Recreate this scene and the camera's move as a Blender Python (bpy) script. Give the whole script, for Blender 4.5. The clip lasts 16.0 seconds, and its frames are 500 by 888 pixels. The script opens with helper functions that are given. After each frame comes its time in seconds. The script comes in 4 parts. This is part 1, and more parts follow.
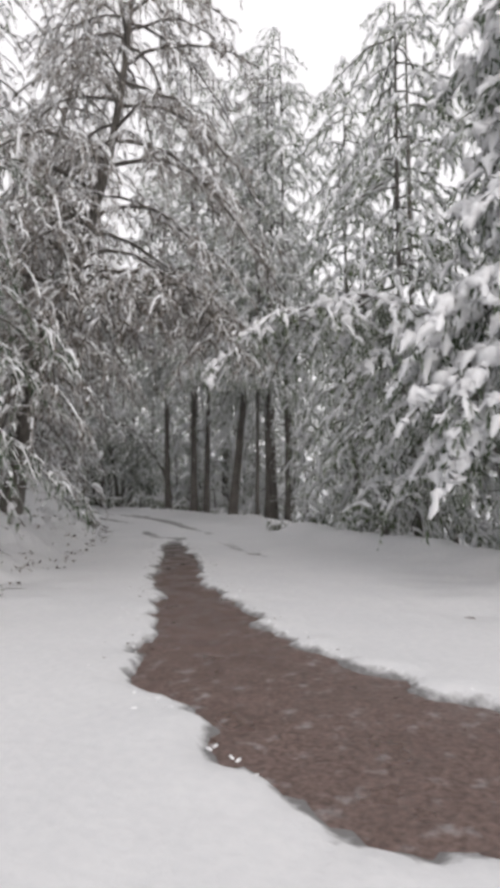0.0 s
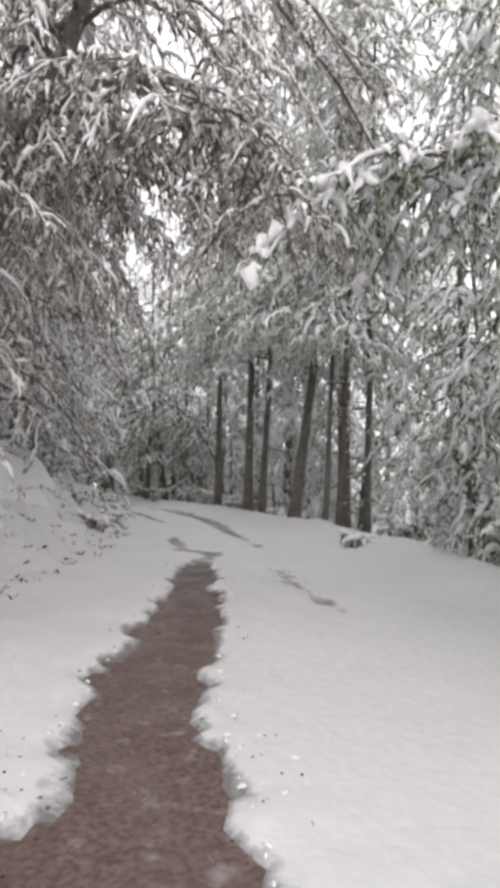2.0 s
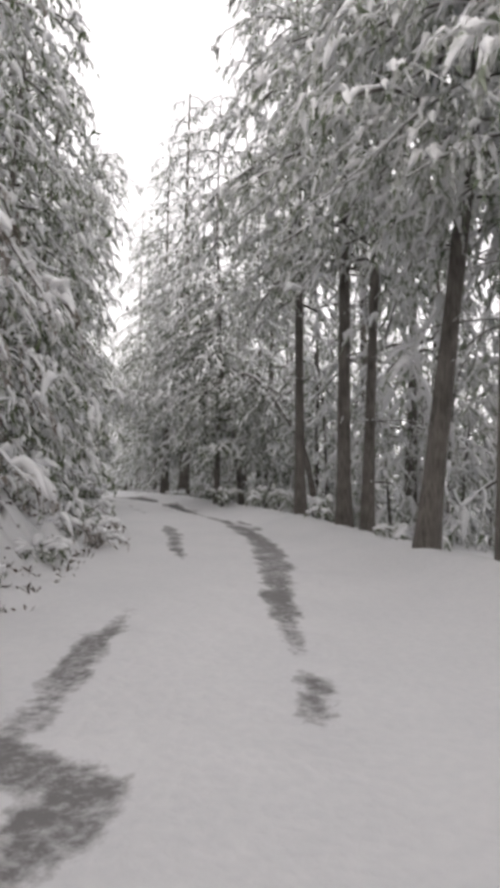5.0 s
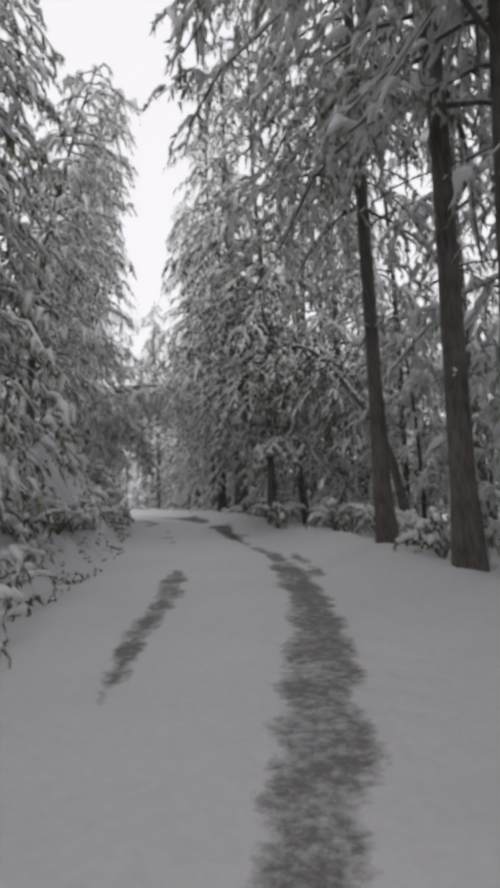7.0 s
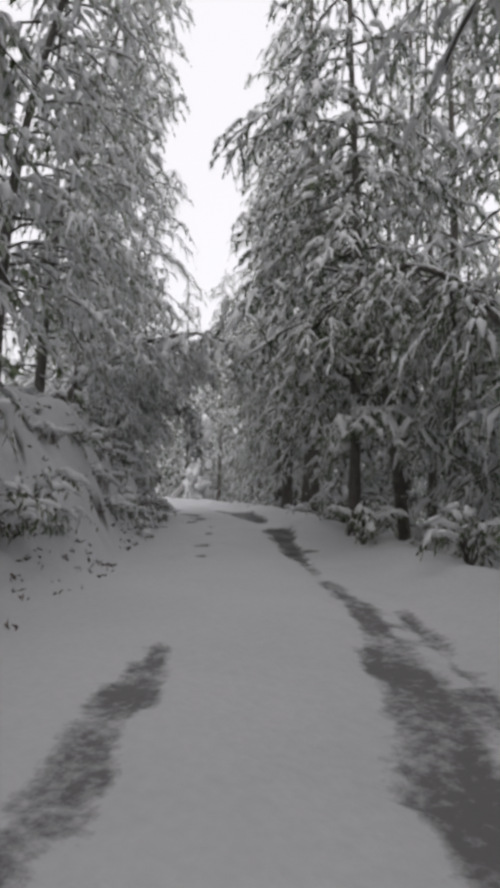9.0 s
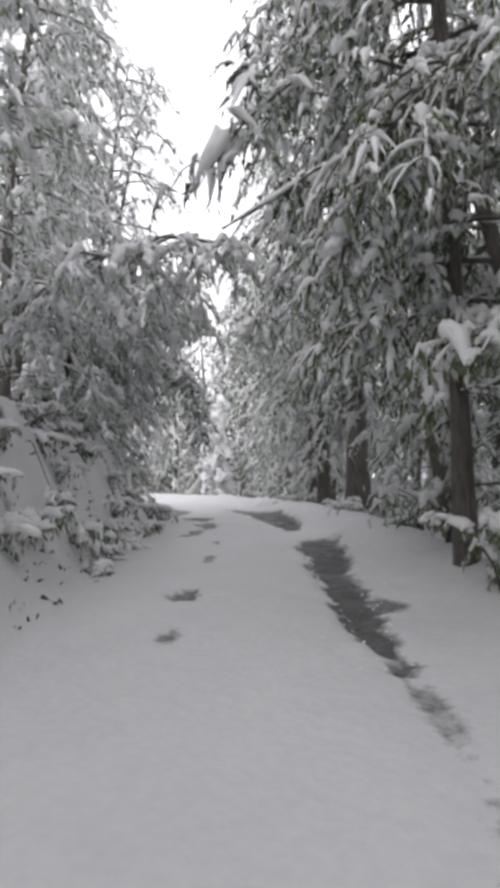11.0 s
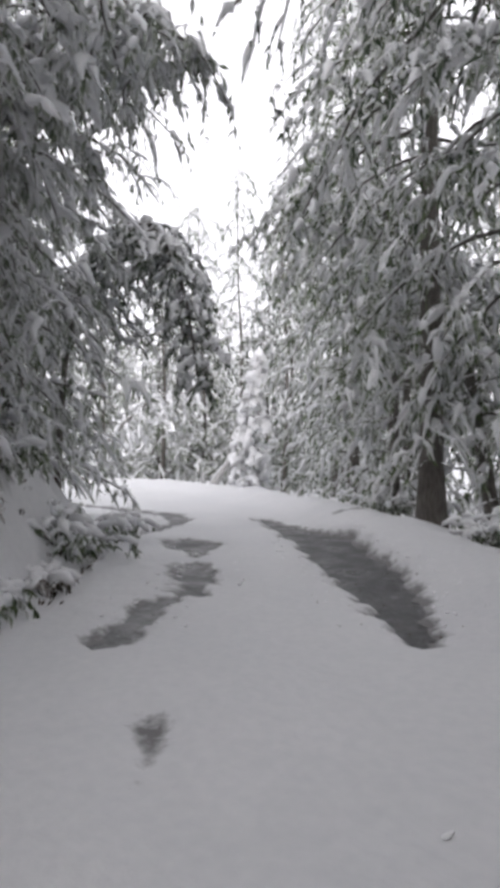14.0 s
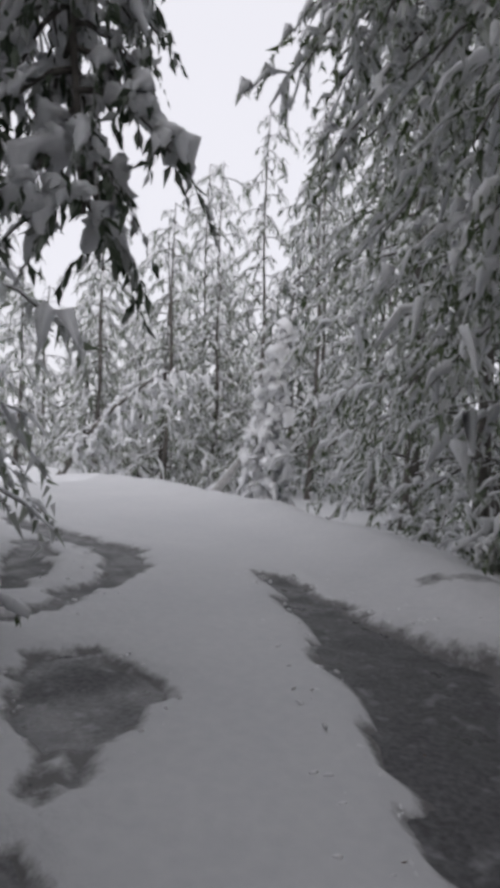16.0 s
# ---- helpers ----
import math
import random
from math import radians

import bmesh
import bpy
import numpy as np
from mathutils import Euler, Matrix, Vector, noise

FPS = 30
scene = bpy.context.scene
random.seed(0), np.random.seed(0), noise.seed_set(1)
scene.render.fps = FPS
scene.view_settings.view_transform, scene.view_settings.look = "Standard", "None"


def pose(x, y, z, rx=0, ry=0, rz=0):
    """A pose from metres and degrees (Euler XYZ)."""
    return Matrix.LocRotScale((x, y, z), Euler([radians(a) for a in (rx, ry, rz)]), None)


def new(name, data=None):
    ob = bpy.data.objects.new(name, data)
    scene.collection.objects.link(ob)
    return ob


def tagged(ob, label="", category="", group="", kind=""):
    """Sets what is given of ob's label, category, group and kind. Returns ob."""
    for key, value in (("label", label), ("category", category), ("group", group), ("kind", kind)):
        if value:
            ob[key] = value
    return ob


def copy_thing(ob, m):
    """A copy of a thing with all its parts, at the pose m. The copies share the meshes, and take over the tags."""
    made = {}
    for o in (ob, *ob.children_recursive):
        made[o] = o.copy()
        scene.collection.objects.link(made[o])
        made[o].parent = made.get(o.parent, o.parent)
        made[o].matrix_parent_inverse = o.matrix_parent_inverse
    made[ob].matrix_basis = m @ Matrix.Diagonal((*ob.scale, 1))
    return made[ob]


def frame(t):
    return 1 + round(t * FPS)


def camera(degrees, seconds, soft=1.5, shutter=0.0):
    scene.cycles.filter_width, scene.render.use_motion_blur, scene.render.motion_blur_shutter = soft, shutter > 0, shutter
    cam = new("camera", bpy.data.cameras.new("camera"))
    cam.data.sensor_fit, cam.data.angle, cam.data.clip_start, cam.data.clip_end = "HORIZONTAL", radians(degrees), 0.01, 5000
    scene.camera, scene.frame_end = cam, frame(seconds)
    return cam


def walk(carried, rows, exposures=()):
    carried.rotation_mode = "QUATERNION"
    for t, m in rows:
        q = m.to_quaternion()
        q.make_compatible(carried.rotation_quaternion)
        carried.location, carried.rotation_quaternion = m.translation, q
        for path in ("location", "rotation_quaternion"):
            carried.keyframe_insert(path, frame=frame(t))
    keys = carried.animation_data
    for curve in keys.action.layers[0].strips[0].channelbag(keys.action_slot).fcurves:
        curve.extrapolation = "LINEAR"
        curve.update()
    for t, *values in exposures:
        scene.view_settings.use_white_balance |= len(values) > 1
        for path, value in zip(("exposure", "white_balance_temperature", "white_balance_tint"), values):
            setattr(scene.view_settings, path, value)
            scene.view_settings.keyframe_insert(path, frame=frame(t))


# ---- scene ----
# camera: a phone behind the windscreen of a slowly driven car, about 1.4 m over the road
cam = camera(43.8, 16.0, soft=5.4)
PATH = [
    (0.0, pose(0.000, 0.000, 1.405, 93.95, 0.79, -0.00)),
    (0.5, pose(-0.041, 1.332, 1.414, 95.65, 1.79, 1.77)),
    (1.0, pose(-0.086, 2.669, 1.418, 95.81, 0.69, 3.50)),
    (1.5, pose(-0.086, 4.036, 1.421, 94.85, 0.31, 4.57)),
    (2.0, pose(-0.044, 5.458, 1.411, 93.41, -1.62, 6.05)),
    (2.5, pose(0.019, 6.942, 1.371, 94.71, -1.17, 7.16)),
    (3.0, pose(0.001, 8.481, 1.374, 93.98, -1.40, 8.29)),
    (3.5, pose(-0.081, 10.034, 1.380, 93.63, -1.76, 12.10)),
    (4.0, pose(-0.181, 11.589, 1.386, 91.56, -1.74, 13.07)),
    (4.2, pose(-0.225, 12.210, 1.395, 92.83, -0.57, 14.96)),
    (6.3, pose(-1.209, 18.914, 1.411, 92.93, -0.26, 19.10)),
    (6.5, pose(-1.363, 19.466, 1.400, 93.99, 0.50, 20.21)),
    (7.0, pose(-1.775, 20.830, 1.411, 93.97, 2.73, 24.67)),
    (7.5, pose(-2.306, 22.162, 1.408, 91.84, 0.48, 26.38)),
    (8.0, pose(-2.898, 23.476, 1.396, 90.75, -0.66, 27.69)),
    (8.5, pose(-3.556, 24.797, 1.386, 92.64, -2.02, 28.77)),
    (8.7, pose(-3.826, 25.324, 1.382, 93.19, -1.41, 29.97)),
    (10.8, pose(-6.841, 30.706, 1.407, 92.33, 1.67, 33.83)),
    (11.0, pose(-7.151, 31.226, 1.413, 92.38, 2.54, 33.96)),
    (11.5, pose(-7.932, 32.526, 1.407, 91.18, 1.78, 34.65)),
    (12.0, pose(-8.750, 33.810, 1.404, 90.84, 3.30, 35.93)),
    (12.5, pose(-9.631, 35.112, 1.393, 88.77, 1.68, 36.40)),
    (13.0, pose(-10.577, 36.371, 1.401, 91.24, 2.31, 38.98)),
    (13.5, pose(-11.454, 37.621, 1.391, 89.06, 0.77, 37.34)),
    (14.0, pose(-12.273, 38.814, 1.393, 90.77, 0.55, 38.08)),
    (14.5, pose(-13.089, 39.947, 1.373, 92.51, 0.57, 41.49)),
    (15.0, pose(-13.962, 41.118, 1.392, 91.72, -1.30, 39.98)),
    (15.5, pose(-14.847, 42.287, 1.389, 91.55, -2.20, 40.63)),
    (16.0, pose(-15.755, 43.460, 1.408, 90.39, -2.20, 40.00)),
]
walk(cam, PATH, [(0.0, -1.05, 6650, 12), (1.5, -0.75, 6700, 12), (3.0, -0.4, 6800, 14), (4.2, -0.3, 6850, 14), (6.3, -1.25, 6600, 13), (8.7, -1.25, 6550, 13), (10.8, -0.52, 6500, 13), (13.0, -0.5, 6450, 14), (14.5, -0.55, 6450, 14), (15.3, -1.02, 6400, 14), (16.0, -1.36, 6350, 14)])

# ---- light: an overcast winter day ----
world = bpy.data.worlds.new("sky")
scene.world = world
world.use_nodes = True
wn = world.node_tree.nodes
wn.clear()
w_out = wn.new("ShaderNodeOutputWorld")
w_bg = wn.new("ShaderNodeBackground")
w_sky = wn.new("ShaderNodeTexSky")
w_sky.sky_type = "NISHITA"
w_sky.sun_disc = False
w_sky.sun_elevation = radians(34)
w_sky.sun_rotation = radians(160)
w_sky.dust_density = 4.0
w_mix = wn.new("ShaderNodeMix")
w_mix.data_type = "RGBA"
w_mix.inputs[0].default_value = 0.82
w_mix.inputs[7].default_value = (22.0, 22.0, 22.5, 1)      # cloud cover, white
world.node_tree.links.new(w_sky.outputs[0], w_mix.inputs[6])
world.node_tree.links.new(w_mix.outputs[2], w_bg.inputs[0])
w_bg.inputs[1].default_value = 0.12
world.node_tree.links.new(w_bg.outputs[0], w_out.inputs[0])

sun_data = bpy.data.lights.new("sun", "SUN")
sun_data.energy = 1.2
sun_data.angle = radians(45)
sun_data.color = (1.0, 0.97, 0.93)
sun = new("sun", sun_data)
sun.matrix_world = pose(0, 0, 30, 56, 0, 20)


# ---- materials ----
def material(name, rough=0.8):
    m = bpy.data.materials.new(name)
    m.use_nodes = True
    n = m.node_tree.nodes
    b = n["Principled BSDF"]
    b.inputs["Roughness"].default_value = rough
    return m, n, m.node_tree.links, b


def noise_node(n, l, scale, detail=4.0, coords=None):
    t = n.new("ShaderNodeTexNoise")
    t.inputs["Scale"].default_value = scale
    t.inputs["Detail"].default_value = detail
    if coords is not None:
        l.new(coords, t.inputs["Vector"])
    return t


def ramp(n, l, source, stops):
    r = n.new("ShaderNodeValToRGB")
    e = r.color_ramp.elements
    while len(e) < len(stops):
        e.new(0.5)
    for k, (p, c) in zip(e, stops):
        k.position = p
        k.color = (*c, 1)
    l.new(source, r.inputs[0])
    return r


def bump(n, l, b, source, strength, distance):
    k = n.new("ShaderNodeBump")
    k.inputs["Strength"].default_value = strength
    k.inputs["Distance"].default_value = distance
    l.new(source, k.inputs["Height"])
    l.new(k.outputs[0], b.inputs["Normal"])
    return k


def snow_material(name, scale, relief, dim=1.0):
    m, n, l, b = material(name, 0.65)
    geo = n.new("ShaderNodeNewGeometry")
    a = noise_node(n, l, scale, 6, geo.outputs["Position"])
    c = noise_node(n, l, 0.6, 3, geo.outputs["Position"])
    mix = n.new("ShaderNodeMath")
    mix.operation = "ADD"
    l.new(a.outputs[0], mix.inputs[0])
    l.new(c.outputs[0], mix.inputs[1])
    half = n.new("ShaderNodeMath")
    half.operation = "MULTIPLY"
    half.inputs[1].default_value = 0.5
    l.new(mix.outputs[0], half.inputs[0])
    r = ramp(n, l, half.outputs[0], [(0.3, (0.78 * dim, 0.79 * dim, 0.81 * dim)), (0.7, (0.9 * dim, 0.9 * dim, 0.91 * dim))])
    l.new(r.outputs[0], b.inputs["Base Color"])
    b.inputs["Specular IOR Level"].default_value = 0.25
    bump(n, l, b, a.outputs[0], 0.3, relief)
    return m


SNOW = snow_material("snow", 14, 0.03)
SNOW_ROAD = snow_material("wet old snow on the road, turning to grey slush", 14, 0.03, 0.8)
n, l = SNOW_ROAD.node_tree.nodes, SNOW_ROAD.node_tree.links
b = n["Principled BSDF"]
fresh = b.inputs["Base Color"].links[0].from_socket
wetness = n.new("ShaderNodeAttribute")
wetness.attribute_name = "slush"
mixed = n.new("ShaderNodeMix")
mixed.data_type = "RGBA"
mixed.inputs[7].default_value = (0.17, 0.165, 0.165, 1)
place = n.new("ShaderNodeNewGeometry")
crumbs = noise_node(n, l, 11, 8, place.outputs["Position"])
crumbs.inputs["Roughness"].default_value = 0.7
ragged = n.new("ShaderNodeMath")
ragged.operation = "MULTIPLY_ADD"
ragged.inputs[1].default_value = 1.5
l.new(crumbs.outputs[0], ragged.inputs[0])
l.new(wetness.outputs["Fac"], ragged.inputs[2])
edge = n.new("ShaderNodeMapRange")
edge.inputs[1].default_value, edge.inputs[2].default_value = 1.05, 1.6
edge.inputs[3].default_value, edge.inputs[4].default_value = 0.0, 0.95
l.new(ragged.outputs[0], edge.inputs[0])
l.new(edge.outputs[0], mixed.inputs[0])
l.new(fresh, mixed.inputs[6])
soil = n.new("ShaderNodeAttribute")
soil.attribute_name = "soil"
mixed_soil = n.new("ShaderNodeMix")
mixed_soil.data_type = "RGBA"
earth = noise_node(n, l, 18, 6)
earth_ramp = ramp(n, l, earth.outputs[0], [(0.35, (0.035, 0.03, 0.027)), (0.65, (0.11, 0.1, 0.09)), (0.72, (0.5, 0.5, 0.5))])
l.new(soil.outputs["Fac"], mixed_soil.inputs[0])
l.new(mixed.outputs[2], mixed_soil.inputs[6])
l.new(earth_ramp.outputs[0], mixed_soil.inputs[7])
l.new(mixed_soil.outputs[2], b.inputs["Base Color"])
SNOW_TREE = snow_material("snow on branches", 22, 0.03)


def leaf_material(name, stops):
    m, n, l, b = material(name, 0.55)
    geo = n.new("ShaderNodeNewGeometry")
    r = ramp(n, l, geo.outputs["Random Per Island"], stops)
    l.new(r.outputs[0], b.inputs["Base Color"])
    tr = n.new("ShaderNodeBsdfTranslucent")
    l.new(r.outputs[0], tr.inputs[0])
    mx = n.new("ShaderNodeMixShader")
    mx.inputs[0].default_value = 0.3
    l.new(b.outputs[0], mx.inputs[1])
    l.new(tr.outputs[0], mx.inputs[2])
    l.new(mx.outputs[0], n["Material Output"].inputs[0])
    return m


LEAF = leaf_material("frosted evergreen leaves", [(0.0, (0.055, 0.08, 0.034)), (0.3, (0.125, 0.165, 0.08)), (0.5, (0.25, 0.29, 0.2)), (0.7, (0.48, 0.5, 0.46)), (1.0, (0.82, 0.83, 0.82))])
LEAF_BROWN = leaf_material("frosted brownish leaves", [(0.0, (0.09, 0.08, 0.06)), (0.25, (0.18, 0.155, 0.13)), (0.45, (0.33, 0.295, 0.27)), (0.7, (0.52, 0.5, 0.48)), (1.0, (0.78, 0.78, 0.78))])
# partly frost, partly misty brightness painted into the leaf colour
LEAF_PALE = leaf_material("leaves white with frost, haze mixed into the colour", [(0.0, (0.135, 0.17, 0.105)), (0.3, (0.33, 0.37, 0.29)), (0.5, (0.54, 0.55, 0.53)), (0.7, (0.68, 0.69, 0.68)), (1.0, (0.86, 0.87, 0.87))])
LEAF_DARK = leaf_material("dark evergreen leaves", [(0.0, (0.036, 0.056, 0.03)), (0.35, (0.085, 0.115, 0.07)), (0.6, (0.19, 0.22, 0.17)), (0.8, (0.45, 0.46, 0.45)), (1.0, (0.8, 0.81, 0.81))])


LITTER = leaf_material("fallen brown leaves", [(0.0, (0.03, 0.02, 0.015)), (0.5, (0.07, 0.045, 0.03)), (1.0, (0.13, 0.085, 0.055))])


def bark_material(name, dark, light):
    m, n, l, b = material(name, 0.9)
    tc = n.new("ShaderNodeTexCoord")
    mp = n.new("ShaderNodeMapping")
    mp.inputs["Scale"].default_value = (1, 1, 0.18)
    l.new(tc.outputs["Object"], mp.inputs[0])
    a = noise_node(n, l, 26, 8, mp.outputs[0])
    c = noise_node(n, l, 3, 3, tc.outputs["Object"])
    add = n.new("ShaderNodeMath")
    add.operation = "MULTIPLY_ADD"
    add.inputs[1].default_value = 0.6
    l.new(a.outputs[0], add.inputs[0])
    sc = n.new("ShaderNodeMath")
    sc.operation = "MULTIPLY"
    sc.inputs[1].default_value = 0.4
    l.new(c.outputs[0], sc.inputs[0])
    l.new(sc.outputs[0], add.inputs[2])
    r = ramp(n, l, add.outputs[0], [(0.35, dark), (0.6, light), (0.75, (0.18, 0.185, 0.17))])
    l.new(r.outputs[0], b.inputs["Base Color"])
    bump(n, l, b, a.outputs[0], 0.9, 0.03)
    return m


BARK = bark_material("dark bark", (0.075, 0.068, 0.06), (0.175, 0.16, 0.145))
WOOD_PALE = bark_material("pale bare wood, crusted with snow", (0.3, 0.29, 0.275), (0.6, 0.59, 0.58))
BARK_GREY = bark_material("grey bark", (0.07, 0.065, 0.058), (0.2, 0.185, 0.165))


def road_material():
    m, n, l, b = material("wet road with slush and leaf litter", 0.5)
    geo = n.new("ShaderNodeNewGeometry")
    a = noise_node(n, l, 2.2, 6, geo.outputs["Position"])
    c = noise_node(n, l, 30, 6, geo.outputs["Position"])
    d = noise_node(n, l, 7, 8, geo.outputs["Position"])
    # red-brown litter on the first stretch, grey asphalt further on
    sep = n.new("ShaderNodeSeparateXYZ")
    l.new(geo.outputs["Position"], sep.inputs[0])
    mr = n.new("ShaderNodeMapRange")
    mr.inputs[1].default_value, mr.inputs[2].default_value = 12.0, 19.0
    l.new(sep.outputs[1], mr.inputs[0])
    brown = ramp(n, l, c.outputs[0], [(0.3, (0.075, 0.05, 0.042)), (0.7, (0.19, 0.13, 0.115))])
    grey = ramp(n, l, c.outputs[0], [(0.3, (0.055, 0.055, 0.058)), (0.7, (0.15, 0.15, 0.155))])
    mx = n.new("ShaderNodeMix")
    mx.data_type = "RGBA"
    l.new(mr.outputs[0], mx.inputs[0])
    l.new(brown.outputs[0], mx.inputs[6])
    l.new(grey.outputs[0], mx.inputs[7])
    slush = ramp(n, l, d.outputs[0], [(0.58, (0, 0, 0)), (0.78, (0.4, 0.4, 0.4))])
    mx2 = n.new("ShaderNodeMix")
    mx2.data_type = "RGBA"
    mx2.inputs[7].default_value = (0.62, 0.63, 0.65, 1)
    l.new(slush.outputs[0], mx2.inputs[0])
    l.new(mx.outputs[2], mx2.inputs[6])
    l.new(mx2.outputs[2], b.inputs["Base Color"])
    rr = ramp(n, l, a.outputs[0], [(0.35, (0.25, 0.25, 0.25)), (0.65, (0.7, 0.7, 0.7))])
    l.new(rr.outputs[0], b.inputs["Roughness"])
    bump(n, l, b, c.outputs[0], 0.5, 0.01)
    return m


ROAD = road_material()


# ---- mesh tools ----
def make_mesh(name, verts, tris, mat, smooth=False):
    me = bpy.data.meshes.new(name)
    verts = np.asarray(verts, dtype=np.float32).reshape(-1, 3)
    tris = np.asarray(tris, dtype=np.int32)
    k = tris.shape[1]
    me.vertices.add(len(verts))
    me.vertices.foreach_set("co", verts.ravel())
    me.loops.add(tris.size)
    me.loops.foreach_set("vertex_index", tris.ravel())
    me.polygons.add(len(tris))
    me.polygons.foreach_set("loop_start", np.arange(0, tris.size, k, dtype=np.int32))
    me.polygons.foreach_set("use_smooth", np.full(len(tris), smooth))
    me.update(calc_edges=True)
    me.materials.append(mat)
    return me


def part(name, mesh, parent, label=""):
    ob = new(name, mesh)
    ob.parent = parent
    return tagged(ob, label)


def unit(v):
    return v / np.maximum(np.linalg.norm(v, axis=-1, keepdims=True), 1e-9)


class Builder:
    """Collects vertices and faces of one mesh."""

    def __init__(self):
        self.v, self.f, self.n = [], [], 0

    def add(self, v, f):
        v = np.asarray(v, float).reshape(-1, 3)
        self.v.append(v)
        self.f.append(np.asarray(f, int) + self.n)
        self.n += len(v)

    def mesh(self, name, mat, smooth=False):
        return make_mesh(name, np.concatenate(self.v), np.concatenate(self.f), mat, smooth)


def tube(b, pts, radii, sides, rnd=None, rough=0.0):
    """A tapered tube of triangles along a polyline."""
    pts = np.asarray(pts, float)
    n = len(pts)
    tang = unit(np.gradient(pts, axis=0))
    ref = np.where(np.abs(tang[:, 2:3]) > 0.9, np.array([[1.0, 0, 0]]), np.array([[0, 0, 1.0]]))
    e1 = unit(np.cross(tang, ref))
    e2 = np.cross(tang, e1)
    for k in range(1, n):
        if (e1[k] * e1[k - 1]).sum() < 0:
            e1[k], e2[k] = -e1[k], -e2[k]
    a = np.arange(sides) * 2 * np.pi / sides
    r = np.asarray(radii, float)[:, None]
    if rnd is not None and rough:
        r = r * (1 + rough * rnd.randn(n, sides))
    v = pts[:, None] + (np.cos(a) * r)[..., None] * e1[:, None] + (np.sin(a) * r)[..., None] * e2[:, None]
    i = np.arange(n - 1)[:, None] * sides
    j = np.arange(sides)[None]
    k = (j + 1) % sides
    q0, q1, q2, q3 = i + j, i + k, i + sides + k, i + sides + j
    f = np.concatenate([np.stack([q0, q1, q2], -1).reshape(-1, 3), np.stack([q0, q2, q3], -1).reshape(-1, 3)])
    b.add(v, f)


G = (1 + 5 ** 0.5) / 2
ICO_V = unit(np.array([(-1, G, 0), (1, G, 0), (-1, -G, 0), (1, -G, 0), (0, -1, G), (0, 1, G), (0, -1, -G), (0, 1, -G), (G, 0, -1), (G, 0, 1), (-G, 0, -1), (-G, 0, 1)]))
ICO_F = np.array([(0, 11, 5), (0, 5, 1), (0, 1, 7), (0, 7, 10), (0, 10, 11), (1, 5, 9), (5, 11, 4), (11, 10, 2), (10, 7, 6), (7, 1, 8),
                  (3, 9, 4), (3, 4, 2), (3, 2, 6), (3, 6, 8), (3, 8, 9), (4, 9, 5), (2, 4, 11), (6, 2, 10), (8, 6, 7), (9, 8, 1)])
OCT_V = np.array([(1, 0, 0), (-1, 0, 0), (0, 1, 0), (0, -1, 0), (0, 0, 1), (0, 0, -1.0)])
OCT_F = np.array([(0, 2, 4), (2, 1, 4), (1, 3, 4), (3, 0, 4), (2, 0, 5), (1, 2, 5), (3, 1, 5), (0, 3, 5)])


def halved(v, f):
    """A ball with each face cut in four."""
    v = list(map(tuple, v))
    seen, out = {}, []

    def mid(a, c):
        key = (min(a, c), max(a, c))
        if key not in seen:
            seen[key] = len(v)
            v.append(tuple(unit((np.array(v[a]) + np.array(v[c])))))
        return seen[key]
    for a, c, e in f:
        p, q, r = mid(a, c), mid(c, e), mid(e, a)
        out += [(a, p, r), (p, c, q), (r, q, e), (p, q, r)]
    return np.array(v), np.array(out)


BALL_V, BALL_F = halved(ICO_V, [tuple(map(int, f)) for f in ICO_F])


def lumps(b, centre, along, size, rnd, fine):
    """Uneven lumps of snow, stretched along a direction."""
    tv, tf = (BALL_V, BALL_F) if fine == 2 else (ICO_V, ICO_F) if fine else (OCT_V, OCT_F)
    n = len(centre)
    if not n:
        return
    along = unit(along)
    side = unit(np.cross(along, np.array([0, 0, 1.0])) + 1e-4)
    up = np.cross(side, along)
    k1, k2 = rnd.randn(n, 3, 1), rnd.randn(n, 3, 1)
    wave = np.sin(2.2 * (tv[None] @ k1)) * 0.22 + np.sin(4.0 * (tv[None] @ k2) + 1) * 0.14
    r = tv[None] * (1 + wave + (0.05 if fine else 0.12) * rnd.randn(n, len(tv), 1))
    ax, ay, az = (size * s for s in (1.85, 0.72, 0.6))
    v = centre[:, None] + r[..., :1] * (along * ax[:, None])[:, None] + r[..., 1:2] * (side * ay[:, None])[:, None] + r[..., 2:] * (up * az[:, None])[:, None]
    f = tf[None] + (np.arange(n) * len(tv))[:, None, None]
    b.add(v, f.reshape(-1, 3))


